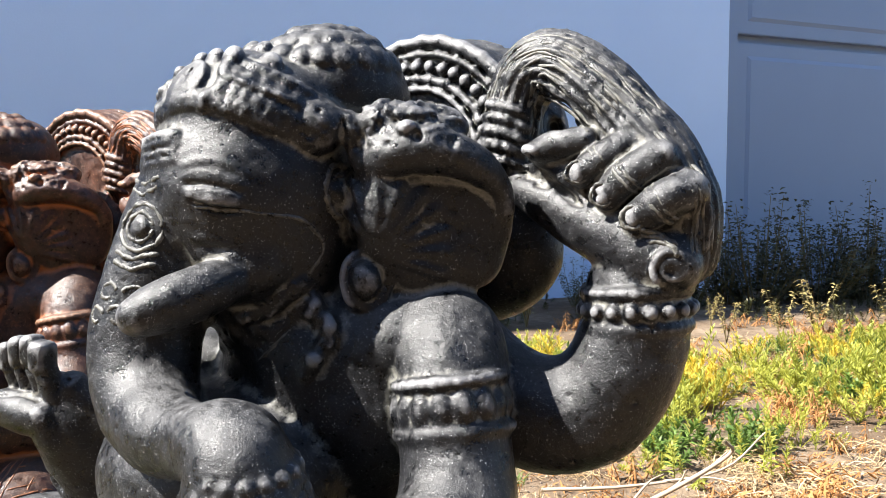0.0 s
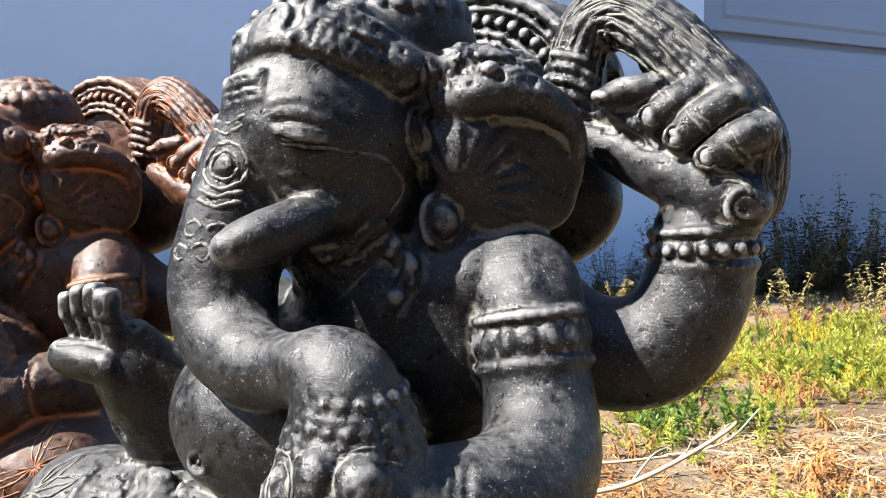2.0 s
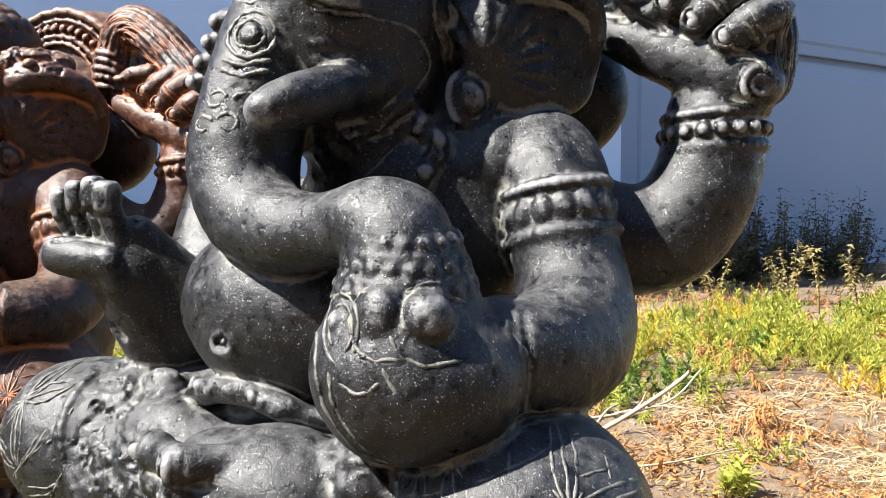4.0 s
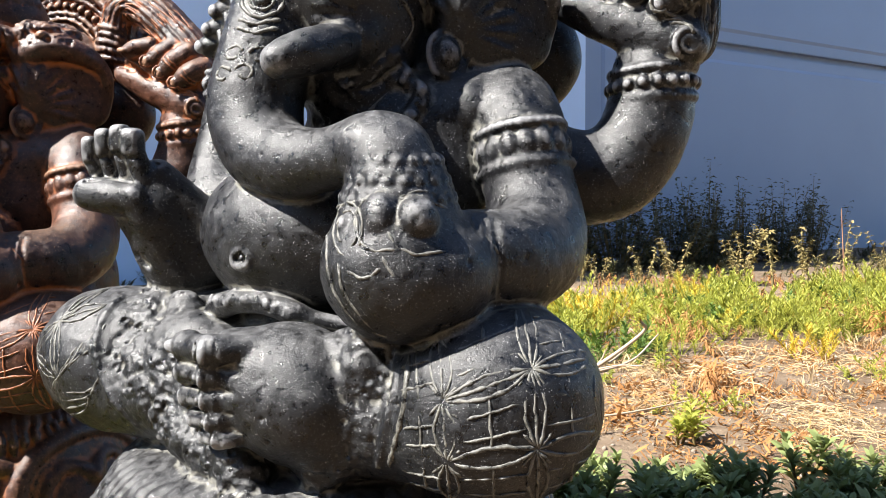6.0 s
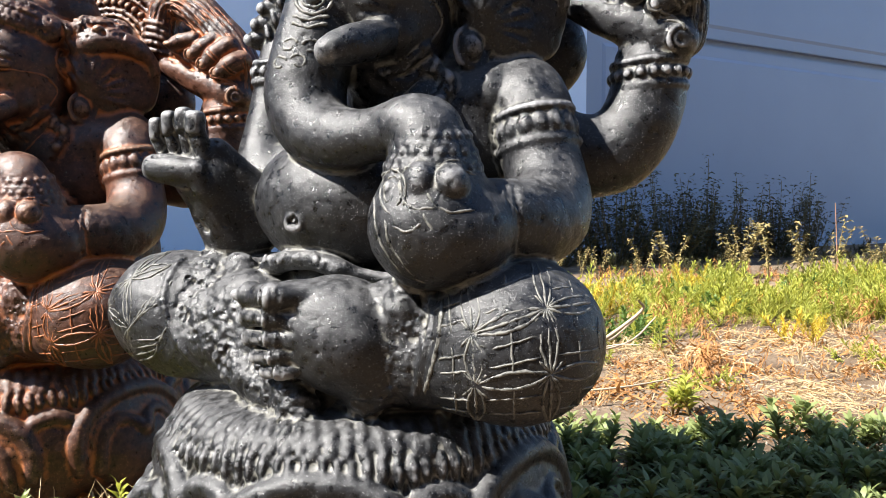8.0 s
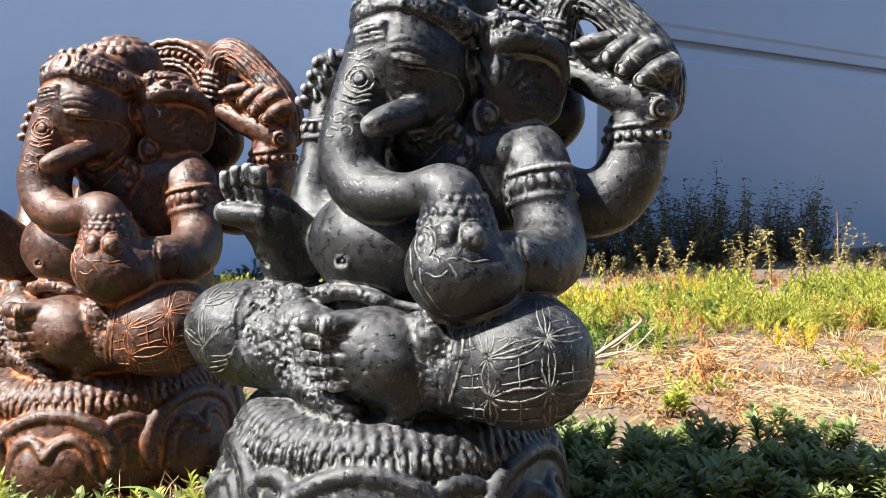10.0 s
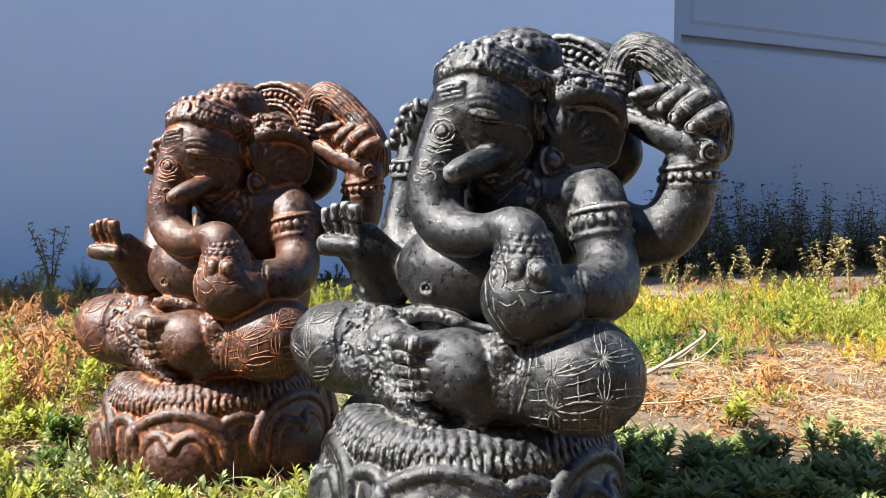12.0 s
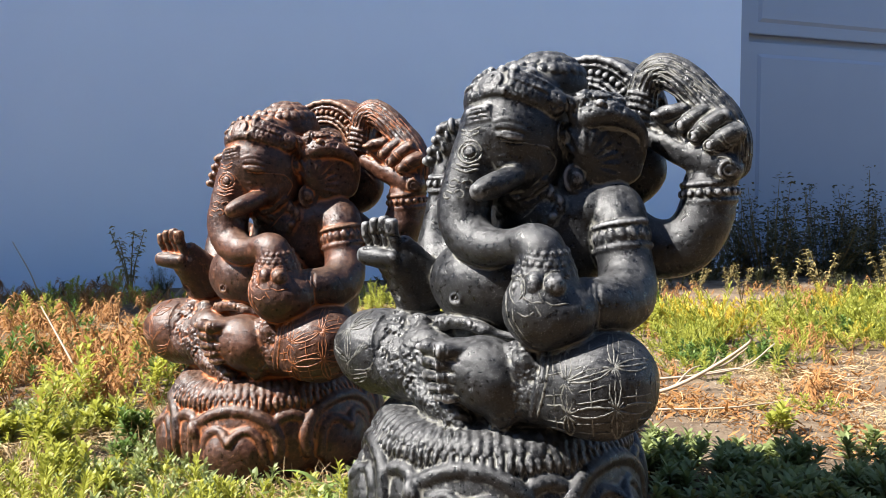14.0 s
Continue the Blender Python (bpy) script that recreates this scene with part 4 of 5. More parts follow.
    for line in ([(0.039, 0.12, 0.330), (0.040, 0.12, 0.315), (0.044, 0.12, 0.300), (0.057, 0.12, 0.283), (0.075, 0.12, 0.275)],
                 [(0.047, 0.12, 0.314), (0.051, 0.12, 0.298), (0.066, 0.12, 0.280)],
                 [(0.052, 0.12, 0.310), (0.062, 0.12, 0.3065), (0.072, 0.12, 0.312)],
                 [(0.072, 0.12, 0.318), (0.080, 0.12, 0.306), (0.094, 0.12, 0.300)]):
        c.draw(line, w, 0.0010, 0.0012, 0.7)
    # raised right hand: blunt fingers over a thick thumb
    c.tube([(-0.088, -0.012, 0.350, 0.024), (-0.116, 0.006, 0.318, 0.021), (-0.138, 0.024, 0.298, 0.0200), (-0.147, 0.034, 0.316, 0.0195), (-0.151, 0.042, 0.342, 0.0200)], 0.006)
    c.ball((-0.158, 0.044, 0.348), (0.026, 0.016, 0.026), 0.006)
    c.rod((-0.143, 0.044, 0.366), (-0.112, 0.014, 0.322), 0.0105, 0.0150, 0.006)
    c.rod((-0.146, 0.040, 0.345), (-0.122, 0.016, 0.304), 0.0180, 0.0170, 0.006)
    for x, top, r, lean in ((-0.183, 0.3835, 0.0066, -0.006), (-0.171, 0.3880, 0.0068, -0.005), (-0.1585, 0.3900, 0.0068, -0.004), (-0.145, 0.3870, 0.0076, -0.006)):
        a, b = vec(x, 0.050, 0.352), vec(x + lean, 0.058, top)
        c.rod(a, b - vec(0, 0, 0.006), r * 1.02, r * 0.96, 0.0014)
        c.rod(b - vec(0, 0, 0.008), b + vec(0, -0.001, 0.002), r * 0.98, r * 0.92, 0.0006)
        c.block(b + vec(0, 0.0005, 0.0), (r * 0.86, r * 0.98, 0.0095), 0.0042, 0.0008, turn_z(-18))
        c.draw([b + vec(-r, 0.01, -0.010), b + vec(0, 0.012, -0.011), b + vec(r, 0.01, -0.010)], FRONT, 0.0012, 0.001, 0.1, cut=True)
    c.tube([(-0.152, 0.058, 0.3480, 0.0110), (-0.168, 0.062, 0.3505, 0.0115), (-0.184, 0.064, 0.3525, 0.0105), (-0.188, 0.064, 0.3525, 0.0085)], 0.003)
    c.rod((-0.146, 0.056, 0.336), (-0.149, 0.060, 0.350), 0.0095, 0.0088, 0.003)
    c.draw([(-0.156, 0.08, 0.340), (-0.150, 0.08, 0.322), (-0.138, 0.07, 0.304)], SIDE, 0.0034, 0.003, 0.1, cut=True)
    c.draw([(-0.172, 0.08, 0.336), (-0.170, 0.07, 0.318), (-0.160, 0.07, 0.298)], SIDE, 0.0026, 0.003, 0.1, cut=True)
    c.draw([(-0.178, 0.08, 0.362), (-0.160, 0.08, 0.3635), (-0.144, 0.08, 0.3615)], FRONT, 0.0018, 0.001, 0.0, cut=True)
    # rear right arm, mostly behind the head
    c.tube([(-0.085, -0.040, 0.365, 0.030), (-0.128, -0.010, 0.342, 0.026), (-0.140, -0.023, 0.372, 0.022), (-0.139, -0.034, 0.420, 0.018), (-0.137, -0.040, 0.458, 0.017)], 0.006)
    for z, r in ((0.441, 0.0185), (0.384, 0.0225)):
        c.ring((-0.139, -0.034, z - 0.008), (0, 0.2, 1), r, 0.0032)
        c.ring((-0.139, -0.036, z + 0.008), (0, 0.2, 1), r, 0.0032)
        c.lobes((-0.139, -0.035, z), (0, 0.2, 1), r + 0.001, (0.0050, 0.0050, 0.0064), 12)
    c.ball((-0.132, -0.048, 0.488), (0.027, 0.024, 0.033), 0.006)
    for k in range(4):
        c.rod((-0.118 - 0.006 * k, -0.038, 0.512 - 0.0125 * k), (-0.134 - 0.007 * k, -0.030, 0.507 - 0.0130 * k), 0.0078, 0.0090, 0.0015)
        c.ball((-0.138 - 0.007 * k, -0.023, 0.506 - 0.0130 * k), (0.0052, 0.0050, 0.0056), 0.0006)
        c.ring((-0.124 - 0.006 * k, -0.032, 0.510 - 0.0128 * k), (-0.9, 0.3, -0.2), 0.0084, 0.0022)
    # rear left arm
    c.tube([(0.070, -0.066, 0.392, 0.034), (0.098, -0.070, 0.371, 0.0310), (0.125, -0.078, 0.3620, 0.0305), (0.148, -0.086, 0.3660, 0.0300), (0.164, -0.091, 0.3850, 0.0285), (0.172, -0.094, 0.408, 0.0275), (0.174, -0.095, 0.438, 0.0262)], 0.006)
    for z in (0.4155, 0.4345):
        c.ring((0.1735, -0.095, z), (-0.06, 0, 1), 0.0280, 0.0032)
    c.beads((0.1735, -0.095, 0.4250), (-0.06, 0, 1), 0.0292, 0.0048, 19)
    # rear left hand: heel of the palm, fingers closed on the fly whisk
    c.tube([(0.194, -0.088, 0.452, 0.0180), (0.176, -0.087, 0.458, 0.0170), (0.150, -0.086, 0.470, 0.0150), (0.126, -0.088, 0.4810, 0.0125), (0.104, -0.090, 0.4920, 0.0095)], 0.005)
    c.ball((0.170, -0.095, 0.484), (0.034, 0.016, 0.026), 0.008)
    c.ball((0.178, -0.093, 0.462), (0.028, 0.022, 0.020), 0.008)
    for a, b, e, r in (((0.150, -0.0750, 0.4985), (0.160, -0.0775, 0.5060), (0.170, -0.083, 0.5130), 0.0092), ((0.1645, -0.0745, 0.4865), (0.177, -0.0750, 0.4975), (0.190, -0.081, 0.5060), 0.0098),
                       ((0.1820, -0.0725, 0.4745), (0.196, -0.0725, 0.4835), (0.206, -0.079, 0.4890), 0.0104)):
        c.tube([(*a, r * 0.90), (*b, r * 1.02), (*e, r)], 0.0012, 3)
        n = c.find(vec(*a) + vec(0.001, 0.012, 0.0005), SIDE)
        c.ball(n - vec(*SIDE) * 0.0006, (0.0052, 0.0030, 0.0054), 0.0005)
        c.ring(n - vec(*SIDE) * 0.0004, SIDE, 0.0056, 0.0012, 0.0008)
        way = unit(*(vec(*b) - vec(*a)))
        for t in (0.75, 1.0):
            c.ring(vec(*a) + (vec(*b) - vec(*a)) * t, way, r * 0.97, 0.0014, 0.0010)
    c.tube([(0.121, -0.078, 0.5115, 0.0072), (0.134, -0.077, 0.5150, 0.0082), (0.148, -0.079, 0.5165, 0.0078)], 0.002)
    c.ball((0.122, -0.071, 0.5120), (0.0052, 0.0024, 0.0042), 0.0006)
    # thumb, curled in a ring
    c.ball((0.200, -0.082, 0.450), (0.0125, 0.0115, 0.0130), 0.002)
    q = c.find((0.201, -0.07, 0.4495), SIDE)
    spiral = [q - vec(*SIDE) * 0.0014 + vec(0.88 * math.cos(a), -0.46 * math.cos(a), math.sin(a)) * (0.0020 + 0.00082 * a) for a in np.linspace(0.0, 10.2, 30)]
    for a, b in zip(spiral[:-1], spiral[1:]):
        c.rod(a, b, 0.0021, 0.0021, 0.0008)
    for k in range(3):
        c.draw([(0.186 + 0.003 * k, -0.06, 0.470 - 0.003 * k), (0.198 + 0.003 * k, -0.06, 0.468 - 0.003 * k), (0.209, -0.06, 0.462 - 0.003 * k)], SIDE, 0.0016, 0.001, 0.3)
    c.ball((0.126, -0.090, 0.500), (0.016, 0.012, 0.012), 0.005)
    c.ball((0.143, -0.088, 0.496), (0.018, 0.013, 0.014), 0.005)
    for k in range(3):
        c.draw([(0.112 + 0.006 * k, -0.07, 0.504 - 0.005 * k), (0.128 + 0.005 * k, -0.07, 0.500 - 0.005 * k), (0.140 + 0.005 * k, -0.07, 0.490 - 0.004 * k)], SIDE, 0.0022, 0.0015, 0.2, cut=True)
    # the whisk: a mane of strands that loops over the hand
    loop = [(0.198, -0.098, 0.455, 0.0175), (0.197, -0.097, 0.480, 0.0190), (0.184, -0.098, 0.506, 0.0198), (0.165, -0.100, 0.527, 0.0200), (0.145, -0.101, 0.547, 0.0196), (0.122, -0.102, 0.5625, 0.0194),
            (0.104, -0.102, 0.5600, 0.0180), (0.0955, -0.101, 0.5430, 0.0170), (0.0930, -0.099, 0.5230, 0.0175), (0.0930, -0.097, 0.505, 0.0150)]
    c.tube(loop, 0.003, 5, (19, 0.0008, 0.0))
    c.rough([p[:3] for p in loop[3:9]], 0.024, 0.0016, 0.0050, 15)
    mane = curve_points(loop, 5)
    side = np.cross(np.gradient(mane[:, :3], axis=0), (0.50, 0.86, 0.0))
    side /= np.linalg.norm(side, axis=1)[:, None]
    lift = vec(0.0, 0.012, 0.0)
    for k in range(13):
        off = -0.95 + 1.9 * k / 12
        wave = 0.05 * np.sin(np.arange(len(mane)) * 0.7 + 2.1 * k)
        run = mane[:, :3] + lift + side * mane[:, 3:] * (off + wave)[:, None]
        c.draw(run[16:42] if off > -0.3 else run[:42], SIDE, 0.0012, 0.001, 0.85, steps=1)
    c.ball((0.164, -0.102, 0.512), (0.020, 0.013, 0.018), 0.006)
    c.ball((0.122, -0.101, 0.5305), (0.0088, 0.040, 0.0118), 0.002, turn_z(-28), cut=True)
    # bound strands at the back of the hand
    for k in range(5):
        c.draw([(0.074 + 0.002 * k, -0.085, 0.545 - 0.009 * k), (0.090 + 0.002 * k, -0.08, 0.541 - 0.0085 * k), (0.108 + 0.002 * k, -0.085, 0.534 - 0.008 * k)], SIDE, 0.0032, 0.0012, 0.3)


def sculpt(h):
    c = Clay((-0.262, -0.165, -0.004), (0.240, 0.200, 0.612), h)
    for make in (lotus_seat, legs, torso, head, crown, arms):
        make(c)
    c.weather(31)
    c.d[:, :, c.axes[2] < 0.004] = 0.01
    verts, faces = c.skin()
    tone = c.hollow(verts, max(2, round(0.0055 / h)))
    if c.fine:
        vs, fs, ts, n = [verts], [faces], [tone], len(verts)
        for v, f, t in c.fine:
            vs.append(v + 0.00035 * np.sin(v[:, [1, 2, 0]] * 900 + v[:, [2, 0, 1]] * 570))
            fs.append(f + n)
            ts.append(np.full(len(v), t))
            n += len(v)
        verts, faces, tone = np.concatenate(vs), np.concatenate(fs), np.concatenate(ts)
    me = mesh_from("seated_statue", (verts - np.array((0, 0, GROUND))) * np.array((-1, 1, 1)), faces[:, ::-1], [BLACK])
    at = me.attributes.new("hollow", "FLOAT", "POINT")
    at.data.foreach_set("value", tone.astype(np.float32))
    return me


STATUE = sculpt(GRAIN)
FACING = 142.33  # turn of the sculpture's own right from the x axis
black_statue = tagged(new("garden_statue", STATUE), "black cast stone seated elephant-headed statue on a lotus base", "statue", "garden statues")
black_statue.matrix_basis = pose(-0.04, 0.47, GROUND, 0, 0, FACING)

# the second casting leans forward, sunk into softer ground
rust_statue = copy_thing(black_statue, pose(-0.3483, 0.8137, 0.0067, -3.12, 1.37, 148.88) @ Matrix.Scale(0.992, 4))
tagged(rust_statue, "rust-brown cast stone seated elephant-headed statue on a lotus base")
rust_statue.material_slots[0].link = "OBJECT"
rust_statue.material_slots[0].material = RUST

# ---- ground and building ----
def heightfield(x, y):
    return 0.012 * noise.noise((x * 1.7, y * 1.7, 0)) + 0.006 * noise.noise((x * 6, y * 6, 3)) + 0.003 * noise.noise((x * 19, y * 19, 7))


def ground():
    near = np.concatenate([-np.geomspace(60, 1.6, 24), np.linspace(-1.5, 2.6, 150), np.geomspace(2.7, 60, 24)])
    ys = np.concatenate([-np.geomspace(60, 1.0, 22), np.linspace(-0.9, 3.4, 150), np.geomspace(3.5, 60, 24)])
    verts = [(x, y, GROUND - 0.004 + (heightfield(x, y) if -4 < x < 6 and -3 < y < 6 else 0)) for y in ys for x in near]
    w = len(near)
    faces = [(j * w + i, j * w + i + 1, (j + 1) * w + i + 1, (j + 1) * w + i) for j in range(len(ys) - 1) for i in range(w - 1)]
    return tagged(new("ground", mesh_from("ground", verts, faces, [SOIL])), "dry brown garden soil with fine gravel", "ground", kind="structure")


ground()


def box_mesh(bm, a, b):
    r = bmesh.ops.create_cube(bm, size=1.0)
    for v in r["verts"]:
        v.co = Vector([a[i] + (b[i] - a[i]) * (v.co[i] + 0.5) for i in range(3)])
    return r["verts"]


def solid(name, boxes, mat, bevel=0.0):
    bm = bmesh.new()
    for a, b in boxes:
        box_mesh(bm, a, b)
    if bevel:
        bmesh.ops.bevel(bm, geom=bm.edges[:], offset=bevel, segments=2, affect="EDGES")
    me = bpy.data.meshes.new(name)
    bm.to_mesh(me)
    bm.free()
    me.materials.append(mat)
    return me


WALL_TOP = 8.0
north = tagged(new("wall_north", solid("wall_north", [((-14.0, 0.0, -0.3), (0.0, 0.25, WALL_TOP))], STUCCO)), "pale blue-grey painted stucco wall in shade", "wall", kind="structure")
north.matrix_basis = pose(1.855, 4.2, 0, 0, 0, 15.5)
# sectional panels, bay beside the wall: a plain post, then panels with bevelled lips over dark seams
east = tagged(new("wall_east", solid("wall_east", [((0, 0, -0.3), (0.085, 0.25, WALL_TOP)), ((0.085, 0.06, -0.3), (8.0, 0.25, WALL_TOP))], DOORPAINT, 0.003)),
              "grey painted panelled wall with long horizontal seams", "wall", kind="structure")
east.matrix_basis = pose(1.853, 4.245, 0, 0, 0, 15.5)
for low, high in ((-0.2, 1.370), (1.418, 2.40), (2.438, 3.40)):
    bm = bmesh.new()
    box_mesh(bm, (0.0865, 0.012, low), (7.9, 0.0595, high))
    front = [f for f in bm.faces if f.normal.y < -0.9]
    r = bmesh.ops.inset_region(bm, faces=front, thickness=0.100, depth=0.0)
    r = bmesh.ops.inset_region(bm, faces=front, thickness=0.030, depth=0.010)
    bmesh.ops.bevel(bm, geom=[e for e in bm.edges if e.calc_face_angle(0) > 1.0], offset=0.004, segments=2, affect="EDGES")
    me = bpy.data.meshes.new("panel")
    bm.to_mesh(me)
    bm.free()
    me.materials.append(DOORPAINT)
    panel = new("panel", me)
    panel.parent = east
# unseen dark wall added behind the camera to cut sky light on the statues
tagged(new("wall_south", solid("wall_south", [((-9.0, -2.65, -0.3), (9.0, -2.4, 3.0))], BLOCKER)), "unseen dark wall added to block sky light", "wall", kind="structure")

# ---- plants, litter and stones ----
def wall_y(x):
    """Where the face of the north wall stands."""
    return 4.2 + (x - 1.855) * 0.2773


def height_at(x, y):
    return GROUND - 0.004 + (heightfield(x, y) if -4 < x < 6 and -3 < y < 6 else 0)


class Greens:
    """Leaves, stems and blades gathered as four-cornered faces."""

    def __init__(self):
        self.v, self.f = [], []

    def blade(self, p, d, length, width, droop=0.3, roll=0.0, rows=3, tip=0.12, belly=0.55):
        """One leaf from p along d: narrow foot, full belly, pointed tip, bending down."""
        d = np.array(d, float)
        d /= np.linalg.norm(d) + 1e-9
        s = np.cross(d, (0, 0, 1))
        s = s / np.linalg.norm(s) if np.linalg.norm(s) > 1e-4 else np.array((1.0, 0, 0))
        n = np.cross(s, d)
        s = s * math.cos(roll) + n * math.sin(roll)
        k = len(self.v)
        for i in range(rows):
            t = i / (rows - 1)
            w = width * 0.5 * (0.35 + 0.65 * t / belly if t < belly else tip + (1 - tip) * (1 - (t - belly) / (1 - belly)))
            q = p + d * length * t + np.array((0, 0, -droop * length * t * t)) + n * 0.08 * length * math.sin(t * 3.1)
            self.v += [tuple(q - s * w), tuple(q + s * w)]
        for i in range(rows - 1):
            self.f.append((k + 2 * i, k + 2 * i + 1, k + 2 * i + 3, k + 2 * i + 2))

    def stem(self, pts, r0, r1, sides=4):
        pts = [np.array(p, float) for p in pts]
        k = len(self.v)
        for i, p in enumerate(pts):
            d = pts[min(i + 1, len(pts) - 1)] - pts[max(i - 1, 0)]
            d /= np.linalg.norm(d) + 1e-9
            u = np.cross(d, (0.3, 0.5, 0.8))
            u /= np.linalg.norm(u) + 1e-9
            w = np.cross(d, u)
            r = r0 + (r1 - r0) * i / (len(pts) - 1)
            for j in range(sides):
                a = 2 * math.pi * j / sides
                self.v.append(tuple(p + r * (math.cos(a) * u + math.sin(a) * w)))
        for i in range(len(pts) - 1):
            for j in range(sides):
                self.f.append((k + i * sides + j, k + i * sides + (j + 1) % sides, k + (i + 1) * sides + (j + 1) % sides, k + (i + 1) * sides + j))

    def arrays(self):
        return np.array(self.v, np.float32), np.array(self.f, np.int32)


def leafy_stem(g, rng, foot, tall, lean, leaves, length, width, up=0.5, bare=0.1, droop=0.25, crown=True):
    """An upright stem with narrow leaves set round it, denser and shorter at the top."""
    a = rng.uniform(0, 6.28)
    top = np.array(foot) + np.array((math.cos(a) * lean * tall, math.sin(a) * lean * tall, tall))
    mid = (np.array(foot) + top) / 2 + np.array((0, 0, tall * 0.06))
    g.stem([foot, mid, top], 0.0016, 0.0009, 3)
    for k in range(leaves):
        t = bare + (1 - bare) * (k / leaves) ** 0.8
        p = np.array(foot) * (1 - t) + top * t
        b = k * 2.4 + rng.uniform(-0.3, 0.3)
        rise = up + 1.1 * t * t * (1 if crown else 0.3) + rng.uniform(-0.15, 0.2)
        d = (math.cos(b), math.sin(b), rise)
        g.blade(p, d, length * rng.uniform(0.75, 1.15) * (1.0 if t < 0.85 else 0.7), width * rng.uniform(0.8, 1.2), droop * rng.uniform(0.4, 1.4), rng.uniform(-0.5, 0.5))


def variants(count, seed, make):
    out = []
    for k in range(count):
        g, rng = Greens(), random.Random(seed + k)
        make(g, rng)
        out.append(g.arrays())
    return out


def scatter(name, kinds, spots, mat, label, category):
    """Lays copies of the variants at the spots (x, y, z, turn, tilt, size) into one mesh."""
    vs, fs, n = [], [], 0
    for k, (x, y, z, turn, tilt, size) in enumerate(spots):
        v, f = kinds[k % len(kinds)]
        ca, sa = math.cos(turn), math.sin(turn)
        ct, st = math.cos(tilt), math.sin(tilt)
        r = np.array(((ca, -sa * ct, sa * st), (sa, ca * ct, -ca * st), (0, st, ct)), np.float32)
        vs.append(v @ r.T * size + np.array((x, y, z), np.float32))
        fs.append(f + n)
        n += len(v)
    return tagged(new(name, mesh_from(name, np.concatenate(vs), np.concatenate(fs), [mat])), label, category, kind="stuff")


def clear_of_statues(x, y, margin=0.0):
    return math.hypot(x + 0.04, (y - 0.47)) > 0.155 + margin and math.hypot(x + 0.355, y - 0.81) > 0.148 + margin


def spots_in(rng, count, region, density=lambda x, y: 1.0, size=(0.8, 1.2), tilt=0.25, margin=0.02):
    """Spots that come in clumps: a vigorous middle, smaller and leaning growth at the edge."""
    out = []
    x0, x1, y0, y1 = region
    tries = 0
    while len(out) < count and tries < count * 30:
        tries += 1
        x, y = rng.uniform(x0, x1), rng.uniform(y0, y1)
        if rng.random() > density(x, y):
            continue
        vigour, wide = rng.uniform(0.75, 1.1), rng.uniform(0.03, 0.085)
        for _ in range(rng.randint(3, 11)):
            q = rng.random() ** 0.7
            a = rng.uniform(0, 6.28)
            u, v = x + math.cos(a) * q * wide, y + math.sin(a) * q * wide
            if clear_of_statues(u, v, margin) and v < wall_y(u) - 0.06:
                s = (size[0] + (size[1] - size[0]) * rng.random()) * vigour * (1.05 - 0.4 * q)
                out.append((u, v, height_at(u, v) - 0.004, a - 1.57, -tilt * q * rng.uniform(0.3, 1.4), s))
    return out[:count]


def patchy(x, y, scale, low, high, seed):
    n = 0.5 + 0.5 * noise.noise((x * scale, y * scale, seed))
    return min(1.0, max(0.0, (n - low) / (high - low)))


R = random.Random(11)
lime_kind = variants(8, 100, lambda g, r: leafy_stem(g, r, (0, 0, 0), r.uniform(0.07, 0.12), 0.35, 34, 0.030, 0.0066, 0.35))
green_kind = variants(6, 200, lambda g, r: leafy_stem(g, r, (0, 0, 0), r.uniform(0.06, 0.11), 0.4, 30, 0.032, 0.0075, 0.35))
russet_kind = variants(6, 300, lambda g, r: leafy_stem(g, r, (0, 0, 0), r.uniform(0.07, 0.12), 0.6, 26, 0.028, 0.0050, -0.25, droop=0.8, crown=False))


# right-hand bed of lime growth
def bed_right(x, y):
    edge = 1.36 + 0.34 * noise.noise((x * 2.6, 1.0, 0)) + 0.12 * noise.noise((x * 9.0, 3.0, 0)) + 0.04 * x
    far = 2.35 + 0.2 * noise.noise((x * 1.5, 4.0, 0)) + 0.10 * x
    return (1.0 if edge < y < far else 0.0) * (0.10 + 0.90 * patchy(x, y, 4.2, 0.36, 0.54, 2.0))


feather_kind = variants(8, 120, lambda g, r: [leafy_stem(g, r, (0, 0, 0), r.uniform(0.06, 0.12), 0.6, 28, 0.024, 0.0042, 0.7, 0.25, 0.1) for _ in range(3)])
COVER = "lime green low ground cover with narrow leaves"
scatter("lime_ground_cover", lime_kind, spots_in(R, 620, (0.12, 3.0, 1.1, 2.9), bed_right, (0.45, 1.05), 0.8), LIME, COVER, "ground cover")
scatter("feathery_ground_cover", feather_kind, spots_in(R, 1000, (0.12, 3.0, 1.1, 2.8), bed_right, (0.6, 1.25), 0.75), LIME, "bright lime feathery ground cover", "ground cover")
scatter("green_ground_cover", green_kind, spots_in(R, 600, (0.2, 3.0, 1.0, 2.9), lambda x, y: bed_right(x, y) * patchy(x, y, 4.0, 0.42, 0.6, 9.0), (0.55, 1.0), 0.7), GREEN,
        "mid green low ground cover with narrow leaves", "ground cover")
scatter("yellow_ground_cover", feather_kind, spots_in(R, 90, (0.1, 2.4, 1.2, 2.4), lambda x, y: patchy(x, y, 5.0, 0.6, 0.72, 29.0), (0.6, 1.1), 0.5), YELLOW, "yellowing ground cover with fine leaves", "ground cover")
